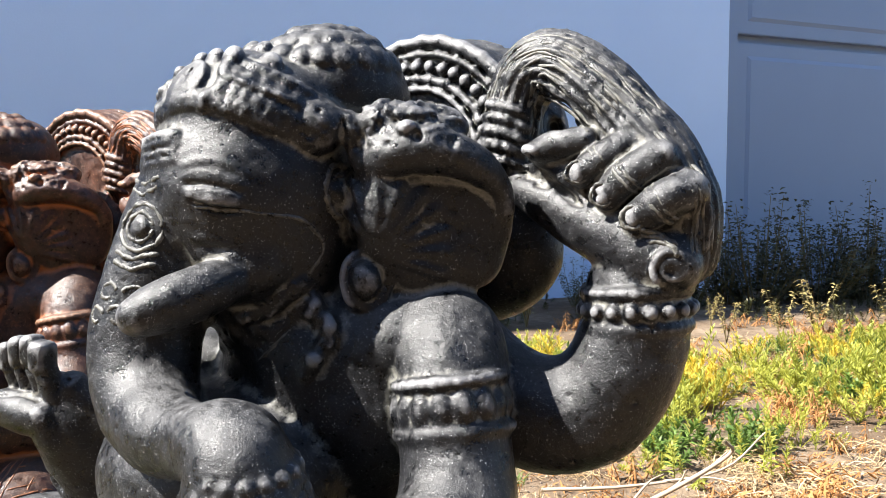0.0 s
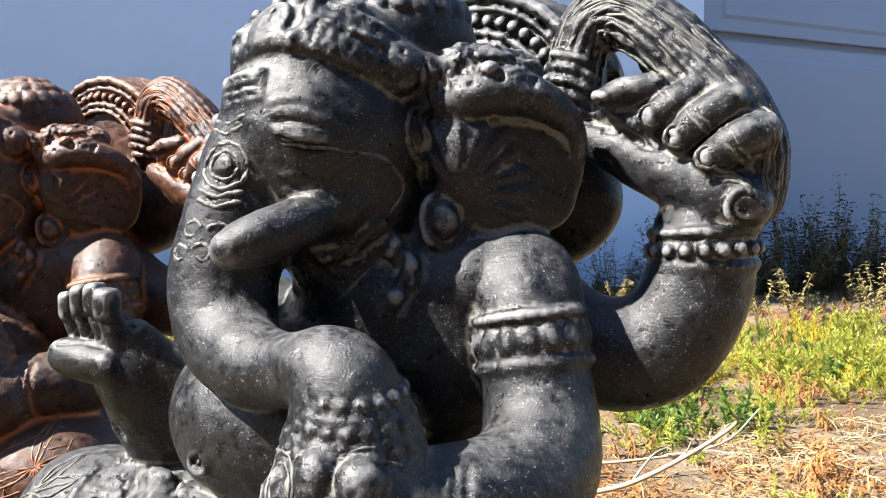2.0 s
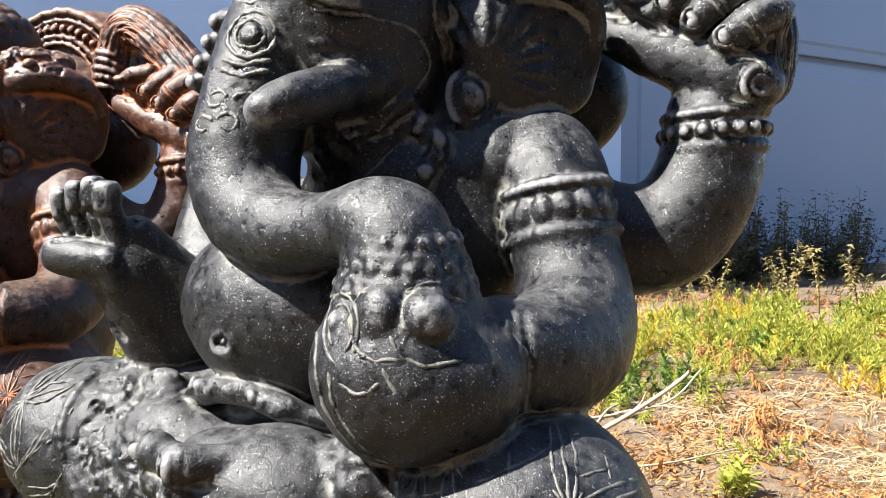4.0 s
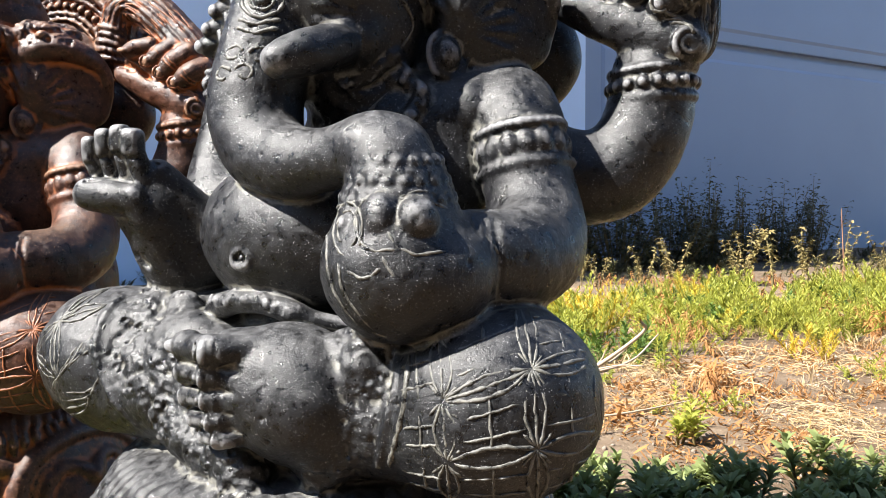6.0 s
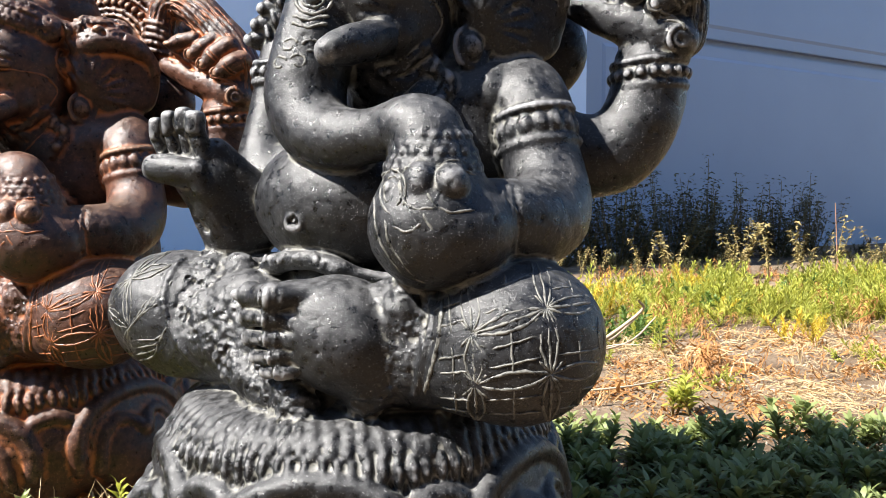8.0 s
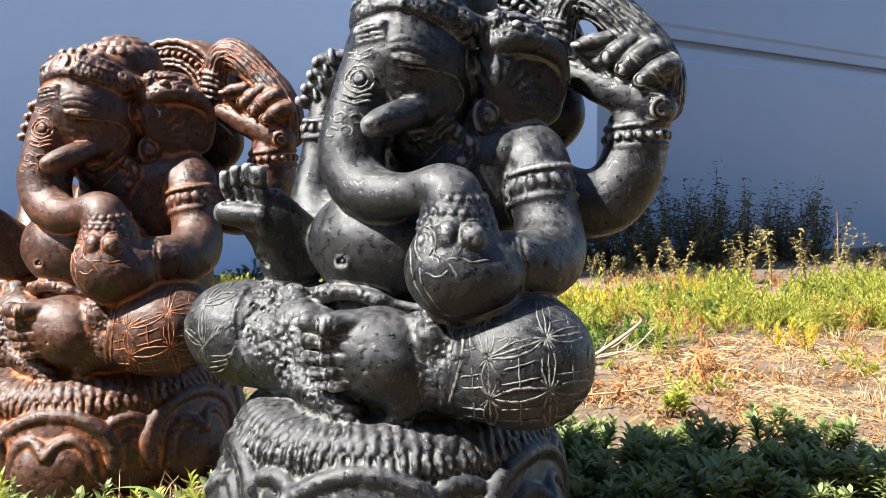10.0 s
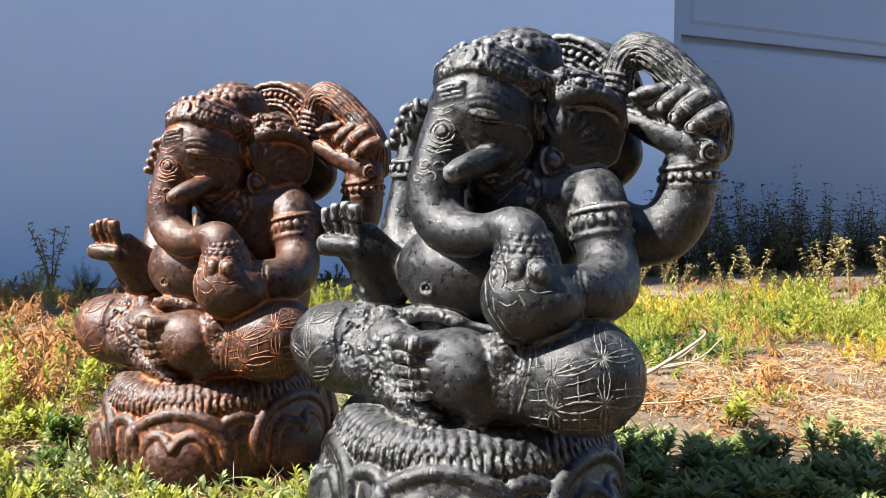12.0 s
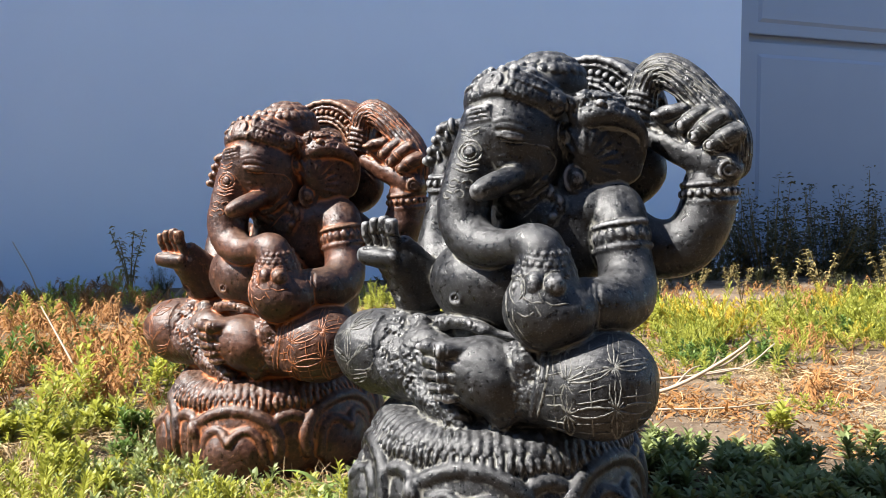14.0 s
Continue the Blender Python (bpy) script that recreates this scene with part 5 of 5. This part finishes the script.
scatter("yellow_ground_cover", feather_kind, spots_in(R, 26, (0.58, 0.86, 1.70, 2.00), lambda x, y: 1.0 if math.hypot(x - 0.715, y - 1.855) < 0.13 else 0.0, (0.8, 1.2), 0.5), YELLOW, "clump of bright yellow feathery leaves", "ground cover")


# left-hand bed: lime, green and dried growth mixed
def bed_left(x, y):
    return 0.12 + 0.88 * patchy(x, y, 3.6, 0.38, 0.58, 5.0)


def near_left(x, y):
    return 1.0 if x < -0.58 or y > 1.05 else 0.12


scatter("lime_ground_cover", lime_kind, spots_in(R, 480, (-2.8, -0.42, 0.5, 3.2), lambda x, y: bed_left(x, y) * near_left(x, y), (0.55, 1.25), 0.45), LIME, COVER, "ground cover")
scatter("feathery_ground_cover", feather_kind, spots_in(R, 190, (-2.8, -0.5, 0.5, 3.0), lambda x, y: bed_left(x, y) * near_left(x, y), (0.6, 1.2), 0.4), LIME, "bright lime feathery ground cover", "ground cover")
scatter("green_ground_cover", green_kind, spots_in(R, 520, (-2.2, -0.52, 0.45, 2.2), lambda x, y: patchy(x, y, 3.0, 0.4, 0.58, 8.0) * near_left(x, y), (0.6, 1.15), 0.45), GREEN,
        "mid green low ground cover with narrow leaves", "ground cover")
scatter("dried_ground_cover", russet_kind, spots_in(R, 1000, (-2.8, -0.45, 1.1, 3.3), lambda x, y: 0.15 + 0.85 * patchy(x, y, 2.6, 0.40, 0.56, 6.0), (0.6, 1.25), 0.5), RUSSET,
        "dried russet ground cover with withered leaves", "ground cover")
scatter("dried_ground_cover", russet_kind, spots_in(R, 950, (0.1, 2.8, 1.0, 3.0), lambda x, y: 0.12 + 0.88 * patchy(x, y, 3.3, 0.44, 0.58, 12.0), (0.45, 0.95), 0.8), RUSSET,
        "dried russet ground cover with withered leaves", "ground cover")
# growth between and behind the statues
scatter("lime_ground_cover", lime_kind, spots_in(R, 520, (-0.9, 0.3, 1.05, 2.8), lambda x, y: patchy(x, y, 3.0, 0.35, 0.6, 3.0), (0.6, 1.2), 0.4), LIME, COVER, "ground cover")
# sparse growth at the feet of the statues
scatter("lime_ground_cover", lime_kind, spots_in(R, 170, (-0.95, -0.18, 0.34, 0.70), lambda x, y: 0.15 + 0.85 * patchy(x, y, 6.0, 0.40, 0.58, 17.0), (0.30, 0.66), 0.6, 0.01), LIME, COVER, "ground cover")


low_kind = variants(8, 140, lambda g, r: [leafy_stem(g, r, (r.uniform(-0.012, 0.012), r.uniform(-0.012, 0.012), 0), r.uniform(0.03, 0.065), 0.8, 18, 0.024, 0.0052, 0.5, 0.2, 0.2) for _ in range(2)])
by_rust = lambda x, y: (0.0 if math.hypot(x + 0.28, y - 0.60) < 0.10 else 1.0) * (0.25 + 0.75 * patchy(x, y, 5.0, 0.36, 0.56, 41.0)) * (1.0 if x < -0.2 else 0.5)
scatter("lime_ground_cover", feather_kind, spots_in(R, 300, (-1.15, -0.2, 0.30, 1.05), by_rust, (0.40, 0.80), 0.6, 0.012), LIME, "short lime green ground cover round the rust statue", "ground cover")
scatter("green_ground_cover", low_kind, spots_in(R, 260, (-1.15, -0.2, 0.30, 1.05), lambda x, y: patchy(x, y, 4.0, 0.42, 0.6, 43.0), (0.6, 1.2), 0.6, 0.012), FOLIAGE, "short mid green ground cover round the rust statue", "ground cover")
def foot_of_rust(x, y):
    """A collar of taller growth on the near side of the rust statue's base."""
    q = math.hypot(x + 0.37, y - 0.795)
    return 1.0 if q < 0.27 and y < 0.80 and math.hypot(x + 0.28, y - 0.60) > 0.08 else 0.0


scatter("lime_ground_cover", low_kind, spots_in(R, 40, (-0.68, -0.16, 0.50, 0.80), foot_of_rust, (0.7, 1.1), 0.5, 0.010), LIME, "short lime green growth against the rust statue's base", "ground cover")
scatter("green_ground_cover", low_kind, spots_in(R, 35, (-0.68, -0.16, 0.50, 0.80), foot_of_rust, (0.8, 1.3), 0.5, 0.010), FOLIAGE, "short mid green growth against the rust statue's base", "ground cover")
scatter("lime_ground_cover", low_kind, spots_in(R, 75, (0.45, 1.6, 0.88, 1.25), lambda x, y: patchy(x, y, 4.5, 0.52, 0.66, 61.0), (0.5, 1.0), 0.5), LIME, "short lime green clumps on dry soil", "ground cover")
scatter("dried_ground_cover", russet_kind, spots_in(R, 420, (-1.5, -0.42, 1.0, 2.0), lambda x, y: 0.3 + 0.7 * patchy(x, y, 4.0, 0.40, 0.56, 47.0), (0.7, 1.35), 0.4), RUSSET,
        "dried russet ground cover with withered leaves", "ground cover")


# dry straw and withered blades lying on the soil
def straw(g, r):
    for _ in range(14):
        p = np.array((r.uniform(-0.05, 0.05), r.uniform(-0.05, 0.05), r.uniform(0.003, 0.014)))
        a = r.uniform(0, 6.28)
        g.blade(p, (math.cos(a), math.sin(a), r.uniform(-0.05, 0.22)), r.uniform(0.02, 0.08), r.uniform(0.0010, 0.0026), r.uniform(0.0, 0.3), r.uniform(-0.8, 0.8), 3, 0.3)


def litter(g, r):
    for _ in range(16):
        p = np.array((r.uniform(-0.05, 0.05), r.uniform(-0.05, 0.05), r.uniform(0.002, 0.010)))
        a = r.uniform(0, 6.28)
        g.blade(p, (math.cos(a), math.sin(a), r.uniform(-0.1, 0.5)), r.uniform(0.008, 0.022), r.uniform(0.002, 0.005), r.uniform(-0.6, 0.6), r.uniform(-1.2, 1.2), 3, 0.2)


dry = lambda x, y: 0.18 + 0.82 * patchy(x, y, 4.0, 0.38, 0.58, 14.0)
scatter("dry_straw", variants(8, 400, straw), spots_in(R, 2300, (-1.7, 2.4, 0.25, 2.8), dry, (0.5, 1.3), 0.15), STRAW, "dry straw and withered blades littering the soil", "dry straw")
scatter("leaf_litter", variants(8, 470, litter), spots_in(R, 430, (0.15, 1.5, 0.72, 1.35), lambda x, y: 0.15 + 0.85 * patchy(x, y, 5.0, 0.42, 0.56, 53.0), (0.7, 1.5), 0.3), RUSSET, "withered brown leaf litter lying thick on the soil", "leaf litter")
scatter("dry_straw", variants(8, 420, straw), spots_in(R, 270, (0.12, 1.5, 0.90, 1.45), lambda x, y: 0.03 + 0.97 * patchy(x, y, 4.0, 0.46, 0.62, 51.0), (0.6, 1.5), 0.2), STRAW,
        "dry straw lying thick over bare soil", "dry straw")
scatter("dry_straw", variants(8, 440, straw), spots_in(R, 900, (-1.2, -0.15, 0.3, 1.05), lambda x, y: 0.5, (0.7, 1.5), 0.3, 0.012), STRAW, "dry straw among the low plants", "dry straw")
scatter("leaf_litter", variants(8, 450, litter), spots_in(R, 1800, (-1.6, 2.4, 0.25, 2.6), dry, (0.6, 1.3), 0.15), RUSSET, "withered brown leaf litter on the soil", "leaf litter")


# thin grass
def tuft(g, r):
    for _ in range(11):
        a = r.uniform(0, 6.28)
        p = np.array((math.cos(a), math.sin(a), 0)) * r.uniform(0, 0.014)
        g.blade(p, (math.cos(a) * 0.5, math.sin(a) * 0.5, r.uniform(0.6, 1.4)), r.uniform(0.03, 0.09), r.uniform(0.0014, 0.0028), r.uniform(0.1, 0.7), r.uniform(-0.6, 0.6), 4, 0.1, 0.3)


tufts = variants(8, 500, tuft)
scatter("thin_grass", tufts, spots_in(R, 300, (-1.4, 2.2, 0.3, 2.4), lambda x, y: patchy(x, y, 3.1, 0.45, 0.62, 21.0), (0.5, 1.1)), GREEN, "thin green grass tufts", "grass")
scatter("dry_grass", tufts, spots_in(R, 420, (-1.7, 2.4, 0.3, 2.8), lambda x, y: patchy(x, y, 2.7, 0.45, 0.62, 33.0), (0.5, 1.2), 0.6), STRAW, "dry bleached grass tufts", "grass")


front = spots_in(R, 320, (-0.95, -0.15, 0.32, 0.72), lambda x, y: 1.0, (0.5, 1.0), 0.7, 0.01)
scatter("dry_grass", tufts, spots_in(R, 560, (-1.2, -0.2, 0.35, 1.1), lambda x, y: 0.6, (0.6, 1.3), 0.8, 0.01), STRAW, "dry bleached grass among the low plants", "grass")
scatter("thin_grass", tufts, front[:150], GREEN, "thin green grass round the statue bases", "grass")
scatter("dry_grass", tufts, front[150:], STRAW, "dry bleached grass round the statue bases", "grass")


# leafy plants in the shade beside the black statue: each one stands alone
def part(name, g, mat, parent, label=""):
    v, f = g.arrays()
    ob = new(name, mesh_from(name, v, f, [mat]))
    ob.parent = parent
    return tagged(ob, label)


def rosette_plant(seed, tall, stems, leaf_long, leaf_wide, mat):
    rng = random.Random(seed)
    wood, foliage = Greens(), Greens()
    for _ in range(stems):
        a, r = rng.uniform(0, 6.28), rng.uniform(0, 0.03)
        foot = np.array((math.cos(a) * r, math.sin(a) * r, 0))
        h = tall * rng.uniform(0.6, 1.0)
        b = rng.uniform(0, 6.28)
        top = foot + np.array((math.cos(b) * h * 0.35, math.sin(b) * h * 0.35, h))
        wood.stem([foot, (foot + top) / 2 + np.array((0, 0, h * 0.05)), top], 0.0022, 0.0012, 5)
        for k in range(26):
            t = 0.30 + 0.70 * (k / 26) ** 0.7
            p = foot * (1 - t) + top * t
            c = k * 2.4 + rng.uniform(-0.25, 0.25)
            foliage.blade(p, (math.cos(c), math.sin(c), 0.25 + 1.2 * t * t + rng.uniform(-0.1, 0.2)), leaf_long * rng.uniform(0.7, 1.1) * (1.1 - 0.45 * t), leaf_wide * rng.uniform(0.8, 1.1), rng.uniform(0.05, 0.4), rng.uniform(-0.4, 0.4), 5, 0.1, 0.6)
    v, f = wood.arrays()
    ob = new("leafy_plant", mesh_from("leafy_plant", v, f, [STEM]))
    part("leaves", foliage, mat, ob)
    return tagged(ob, "low green plant with narrow pointed leaves in rosettes", "plant", "leafy plants by the statue")


def stand(ob, x, y, turn, size, sink=0.004):
    ob.matrix_basis = pose(x, y, height_at(x, y) - sink, 0, 0, turn) @ Matrix.Scale(size, 4)


models = [rosette_plant(60 + k, 0.066, 8, 0.038, 0.0080, FOLIAGE) for k in range(4)]
RP = random.Random(77)
places = [(0.168, 0.640), (0.215, 0.655), (0.262, 0.600), (0.180, 0.560), (0.240, 0.540), (0.300, 0.560), (0.150, 0.490), (0.205, 0.470), (0.262, 0.470), (0.325, 0.480), (0.320, 0.520),
          (0.375, 0.450), (0.420, 0.490), (0.350, 0.640), (0.240, 0.700), (0.460, 0.470), (0.500, 0.510), (0.130, 0.690), (0.345, 0.610), (0.560, 0.520), (0.290, 0.660), (0.430, 0.560), (0.190, 0.720)]
for k, (x, y) in enumerate(places):
    ob = models[k] if k < 4 else copy_thing(models[k % 4], pose(0, 0, 0))
    stand(ob, x + RP.uniform(-0.01, 0.01), y + RP.uniform(-0.01, 0.01), RP.uniform(0, 360), RP.uniform(0.75, 1.0))
for k in range(30):
    x, y = RP.uniform(0.12, 0.66), RP.uniform(0.43, 0.66)
    if clear_of_statues(x, y, 0.03):
        ob = copy_thing(models[k % 4], pose(0, 0, 0))
        stand(ob, x, y, RP.uniform(0, 360), RP.uniform(0.55, 0.85))
single = rosette_plant(91, 0.075, 4, 0.038, 0.0090, FOLIAGE)
tagged(single, "single green plant with broad pointed leaves on bare soil")
stand(single, 0.472, 0.668, 40, 0.95)
sprout = rosette_plant(95, 0.042, 4, 0.034, 0.007, LIME)
tagged(sprout, "small lime green sprout on bare gravelly soil")
stand(sprout, 0.470, 0.894, 10, 1.1)
for k, (x, y) in enumerate([(-0.60, 0.80), (-0.66, 0.72), (-0.72, 0.86), (-0.80, 0.76), (-0.58, 0.66), (-0.70, 0.98), (-0.62, 0.92), (-0.84, 0.92)]):
    ob = copy_thing(models[k % 4], pose(0, 0, 0))
    tagged(ob, "low green plant with narrow pointed leaves in full sun", group="leafy plants by the rust statue")
    ob.children[0].material_slots[0].link = "OBJECT"
    ob.children[0].material_slots[0].material = LIME if k % 3 else GREEN
    stand(ob, x, y, RP.uniform(0, 360), RP.uniform(0.65, 0.95))


# strap-leaved plant in front of the statues
def strap_plant(seed, count, long):
    rng = random.Random(seed)
    ob = None
    for k in range(count):
        g = Greens()
        a = 6.28 * k / count + rng.uniform(-0.3, 0.3)
        g.blade(np.array((math.cos(a), math.sin(a), 0)) * 0.004, (math.cos(a), math.sin(a), rng.uniform(0.5, 1.3)), long * rng.uniform(0.7, 1.1), 0.0095, rng.uniform(0.3, 0.7), rng.uniform(-0.5, 0.5), 8, 0.06, 0.35)
        if ob is None:
            v, f = g.arrays()
            ob = new("strap_leaf_plant", mesh_from("strap_leaf_plant", v, f, [STRAP]))
        else:
            part("leaf", g, STRAP, ob)
    return tagged(ob, "grassy plant with broad green strap leaves", "plant", "strap-leaved plants")


for k, (x, y) in enumerate([(-0.275, 0.620), (-0.315, 0.600), (-0.240, 0.600), (-0.285, 0.560)]):
    stand(strap_plant(40 + k, 10, 0.115), x, y, 50 * k, 1.0 - 0.1 * k)


# dead twigs lying on the soil
def twig(name, label, points, r, forks, mat=TWIG):
    g = Greens()
    g.stem(curve_points(points, 5), r, r * 0.45, 6)
    v, f = g.arrays()
    ob = tagged(new(name, mesh_from(name, v, f, [mat])), label, "twig", "dead twigs")
    for pts in forks:
        b = Greens()
        b.stem(curve_points(pts, 4), r * 0.55, r * 0.25, 5)
        part("side_shoot", b, TWIG, ob)
    return ob


twig("dead_twig", "bleached bent dead twig lying over dry litter", [(0.26, 1.10, 0.030), (0.34, 1.08, 0.050), (0.415, 1.05, 0.098), (0.474, 1.023, 0.150), (0.466, 1.017, 0.168)], 0.0045,
     [[(0.36, 1.10, 0.050), (0.40, 1.13, 0.075), (0.43, 1.15, 0.080)], [(0.44, 1.07, 0.095), (0.47, 1.10, 0.098), (0.52, 1.13, 0.12)], [(0.40, 1.085, 0.07), (0.42, 1.06, 0.10), (0.425, 1.05, 0.12)]])
twig("dead_twig", "thin straw-coloured dead stem lying flat", [(0.26, 1.22, 0.035), (0.40, 1.20, 0.045), (0.55, 1.22, 0.060), (0.66, 1.30, 0.095)], 0.0032, [[(0.45, 1.205, 0.05), (0.50, 1.16, 0.07), (0.53, 1.12, 0.075)]])
twig("dead_twig", "thin straw-coloured dead stem lying flat", [(0.30, 1.02, 0.026), (0.42, 1.00, 0.032), (0.56, 1.03, 0.036)], 0.0024, [])
twig("dead_twig", "pale dry stalk leaning in ground cover", [(-1.50, 2.60, 0.03), (-1.54, 2.62, 0.14), (-1.62, 2.65, 0.27)], 0.0034, [])
twig("dead_twig", "pale dry stalk leaning in ground cover", [(-1.05, 2.75, 0.05), (-0.98, 2.80, 0.14), (-0.90, 2.85, 0.22)], 0.004, [])
twig("dead_twig", "grey dry stalk leaning in ground cover", [(-0.78, 1.15, 0.03), (-0.85, 1.20, 0.12), (-0.93, 1.28, 0.20)], 0.003, [])
twig("dead_twig", "upright reddish dry stalk", [(2.03, 2.35, 0.02), (2.025, 2.36, 0.16), (2.03, 2.38, 0.33)], 0.0032, [], STALK)


# tall weeds going to seed in front of the panelled wall
def weed(seed, tall, mat):
    rng = random.Random(seed)
    stemg, leafg = Greens(), Greens()
    for _ in range(rng.choice((2, 3, 4))):
        b = rng.uniform(0, 6.28)
        h = tall * rng.uniform(0.7, 1.05)
        line = [np.array((0, 0, 0)), np.array((math.cos(b) * h * 0.10, math.sin(b) * h * 0.10, h * 0.5)), np.array((math.cos(b) * h * 0.30, math.sin(b) * h * 0.30, h))]
        pts = curve_points(line, 6)
        stemg.stem(pts, 0.0035, 0.0014, 4)
        for p in pts[4:]:
            for _ in range(5):
                c = rng.uniform(0, 6.28)
                leafg.blade(p + np.array([rng.uniform(-0.008, 0.008) for _ in range(3)]), (math.cos(c), math.sin(c), rng.uniform(-0.2, 0.9)), rng.uniform(0.014, 0.034), rng.uniform(0.006, 0.013), 0.4, rng.uniform(-0.7, 0.7))
    v, f = stemg.arrays()
    ob = new("seeding_weed", mesh_from("seeding_weed", v, f, [STEM]))
    part("leaves", leafg, mat, ob)
    return tagged(ob, "tall straggly weed with tan seed heads", "weed", "seeding weeds")


weeds = [weed(20 + k, 0.26, WEED) for k in range(5)]
RW = random.Random(9)
for k, (x, y) in enumerate([(1.16, 2.62), (1.35, 2.52), (1.52, 2.60), (1.72, 2.55), (1.90, 2.72), (1.02, 2.78), (1.62, 2.85), (2.10, 2.62), (2.30, 2.80), (1.25, 2.90), (0.90, 2.85), (1.80, 2.40), (2.05, 2.95), (2.5, 2.7), (0.55, 2.9), (-1.3, 3.1), (-1.9, 2.9), (1.42, 2.75), (1.98, 2.50), (2.22, 2.45)]):
    ob = weeds[k] if k < 5 else copy_thing(weeds[k % 5], pose(0, 0, 0))
    stand(ob, x, y + RW.uniform(-0.15, 0.1), RW.uniform(0, 360), RW.uniform(0.45, 1.2))


# low strip of growth whose dark leaf colour stands in for the wall's shade
scatter("shaded_growth", green_kind, spots_in(R, 800, (-3.4, 4.2, 2.95, 4.1), lambda x, y: 0.8, (0.5, 1.2), 0.5), SHADELEAF, "low growth with the wall's shade put in its leaf colour", "ground cover")


# shrubs at the foot of the building, wall shade put into their leaf colour
def shrub(seed, tall, wide):
    rng = random.Random(seed)
    wood, foliage = Greens(), Greens()
    for _ in range(26):
        a, q = rng.uniform(0, 6.28), rng.random() ** 0.6
        h = tall * rng.uniform(0.40, 1.12) * (1.1 - 0.4 * q)
        top = np.array((math.cos(a) * q * wide, math.sin(a) * q * wide, h))
        pts = curve_points([np.array((math.cos(a) * q * wide * 0.3, math.sin(a) * q * wide * 0.3, 0)), top * np.array((0.75, 0.75, 0.55)), top], 5)
        wood.stem(pts, 0.004, 0.0014, 3)
        for p in pts[2:]:
            for _ in range(6):
                c = rng.uniform(0, 6.28)
                foliage.blade(p + np.array([rng.uniform(-0.03, 0.03) for _ in range(3)]), (math.cos(c), math.sin(c), rng.uniform(-0.1, 0.9)), rng.uniform(0.018, 0.042), rng.uniform(0.008, 0.017), 0.3, rng.uniform(-0.6, 0.6))
    v, f = wood.arrays()
    ob = new("dark_shrub", mesh_from("dark_shrub", v, f, [STEM]))
    part("leaves", foliage, SHADELEAF, ob)
    return tagged(ob, "leafy shrub against the wall, shade put in its leaf colour", "shrub", "shrubs along the wall")


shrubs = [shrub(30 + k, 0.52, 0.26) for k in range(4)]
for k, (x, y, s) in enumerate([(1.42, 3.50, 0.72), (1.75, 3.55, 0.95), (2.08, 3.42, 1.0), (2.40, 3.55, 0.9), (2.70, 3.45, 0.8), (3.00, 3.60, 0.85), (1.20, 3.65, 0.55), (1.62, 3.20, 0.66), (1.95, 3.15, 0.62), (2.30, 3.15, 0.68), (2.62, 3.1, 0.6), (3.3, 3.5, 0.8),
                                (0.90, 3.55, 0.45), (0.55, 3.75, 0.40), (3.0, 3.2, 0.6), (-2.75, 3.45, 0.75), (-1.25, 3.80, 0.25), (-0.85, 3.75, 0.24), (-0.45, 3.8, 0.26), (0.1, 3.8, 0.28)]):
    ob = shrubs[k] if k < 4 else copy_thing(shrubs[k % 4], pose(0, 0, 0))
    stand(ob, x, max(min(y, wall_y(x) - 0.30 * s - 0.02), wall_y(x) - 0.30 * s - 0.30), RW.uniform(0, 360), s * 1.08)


# pebbles and crumbs of earth
def pebbles():
    bm = bmesh.new()
    bmesh.ops.create_icosphere(bm, subdivisions=1, radius=1.0)
    bm.verts.ensure_lookup_table()
    base = np.array([v.co for v in bm.verts])
    tri = np.array([[v.index for v in f.verts] for f in bm.faces])
    bm.free()
    r = np.random.RandomState(4)
    vs, fs = [], []
    for k in range(2600):
        x, y = r.uniform(0.1, 1.6), r.uniform(0.55, 1.6)
        s = 0.0010 + 0.0034 * r.rand() ** 4
        m = base * (s * r.uniform(0.6, 1.2, 3)) * (1 + 0.25 * r.standard_normal((len(base), 1)) * 0.5)
        vs.append(m + np.array((x, y, height_at(x, y) + s * 0.3)))
        fs.append(tri + k * len(base))
    return mesh_from("gravel", np.concatenate(vs), np.concatenate(fs), [STONE])


STONE = wall_paint("pale_gravel", (0.30, 0.25, 0.20), (0.16, 0.125, 0.095), 0.9)
tagged(new("gravel", pebbles()), "pale gravel and crumbs of dry earth", "gravel", kind="stuff")
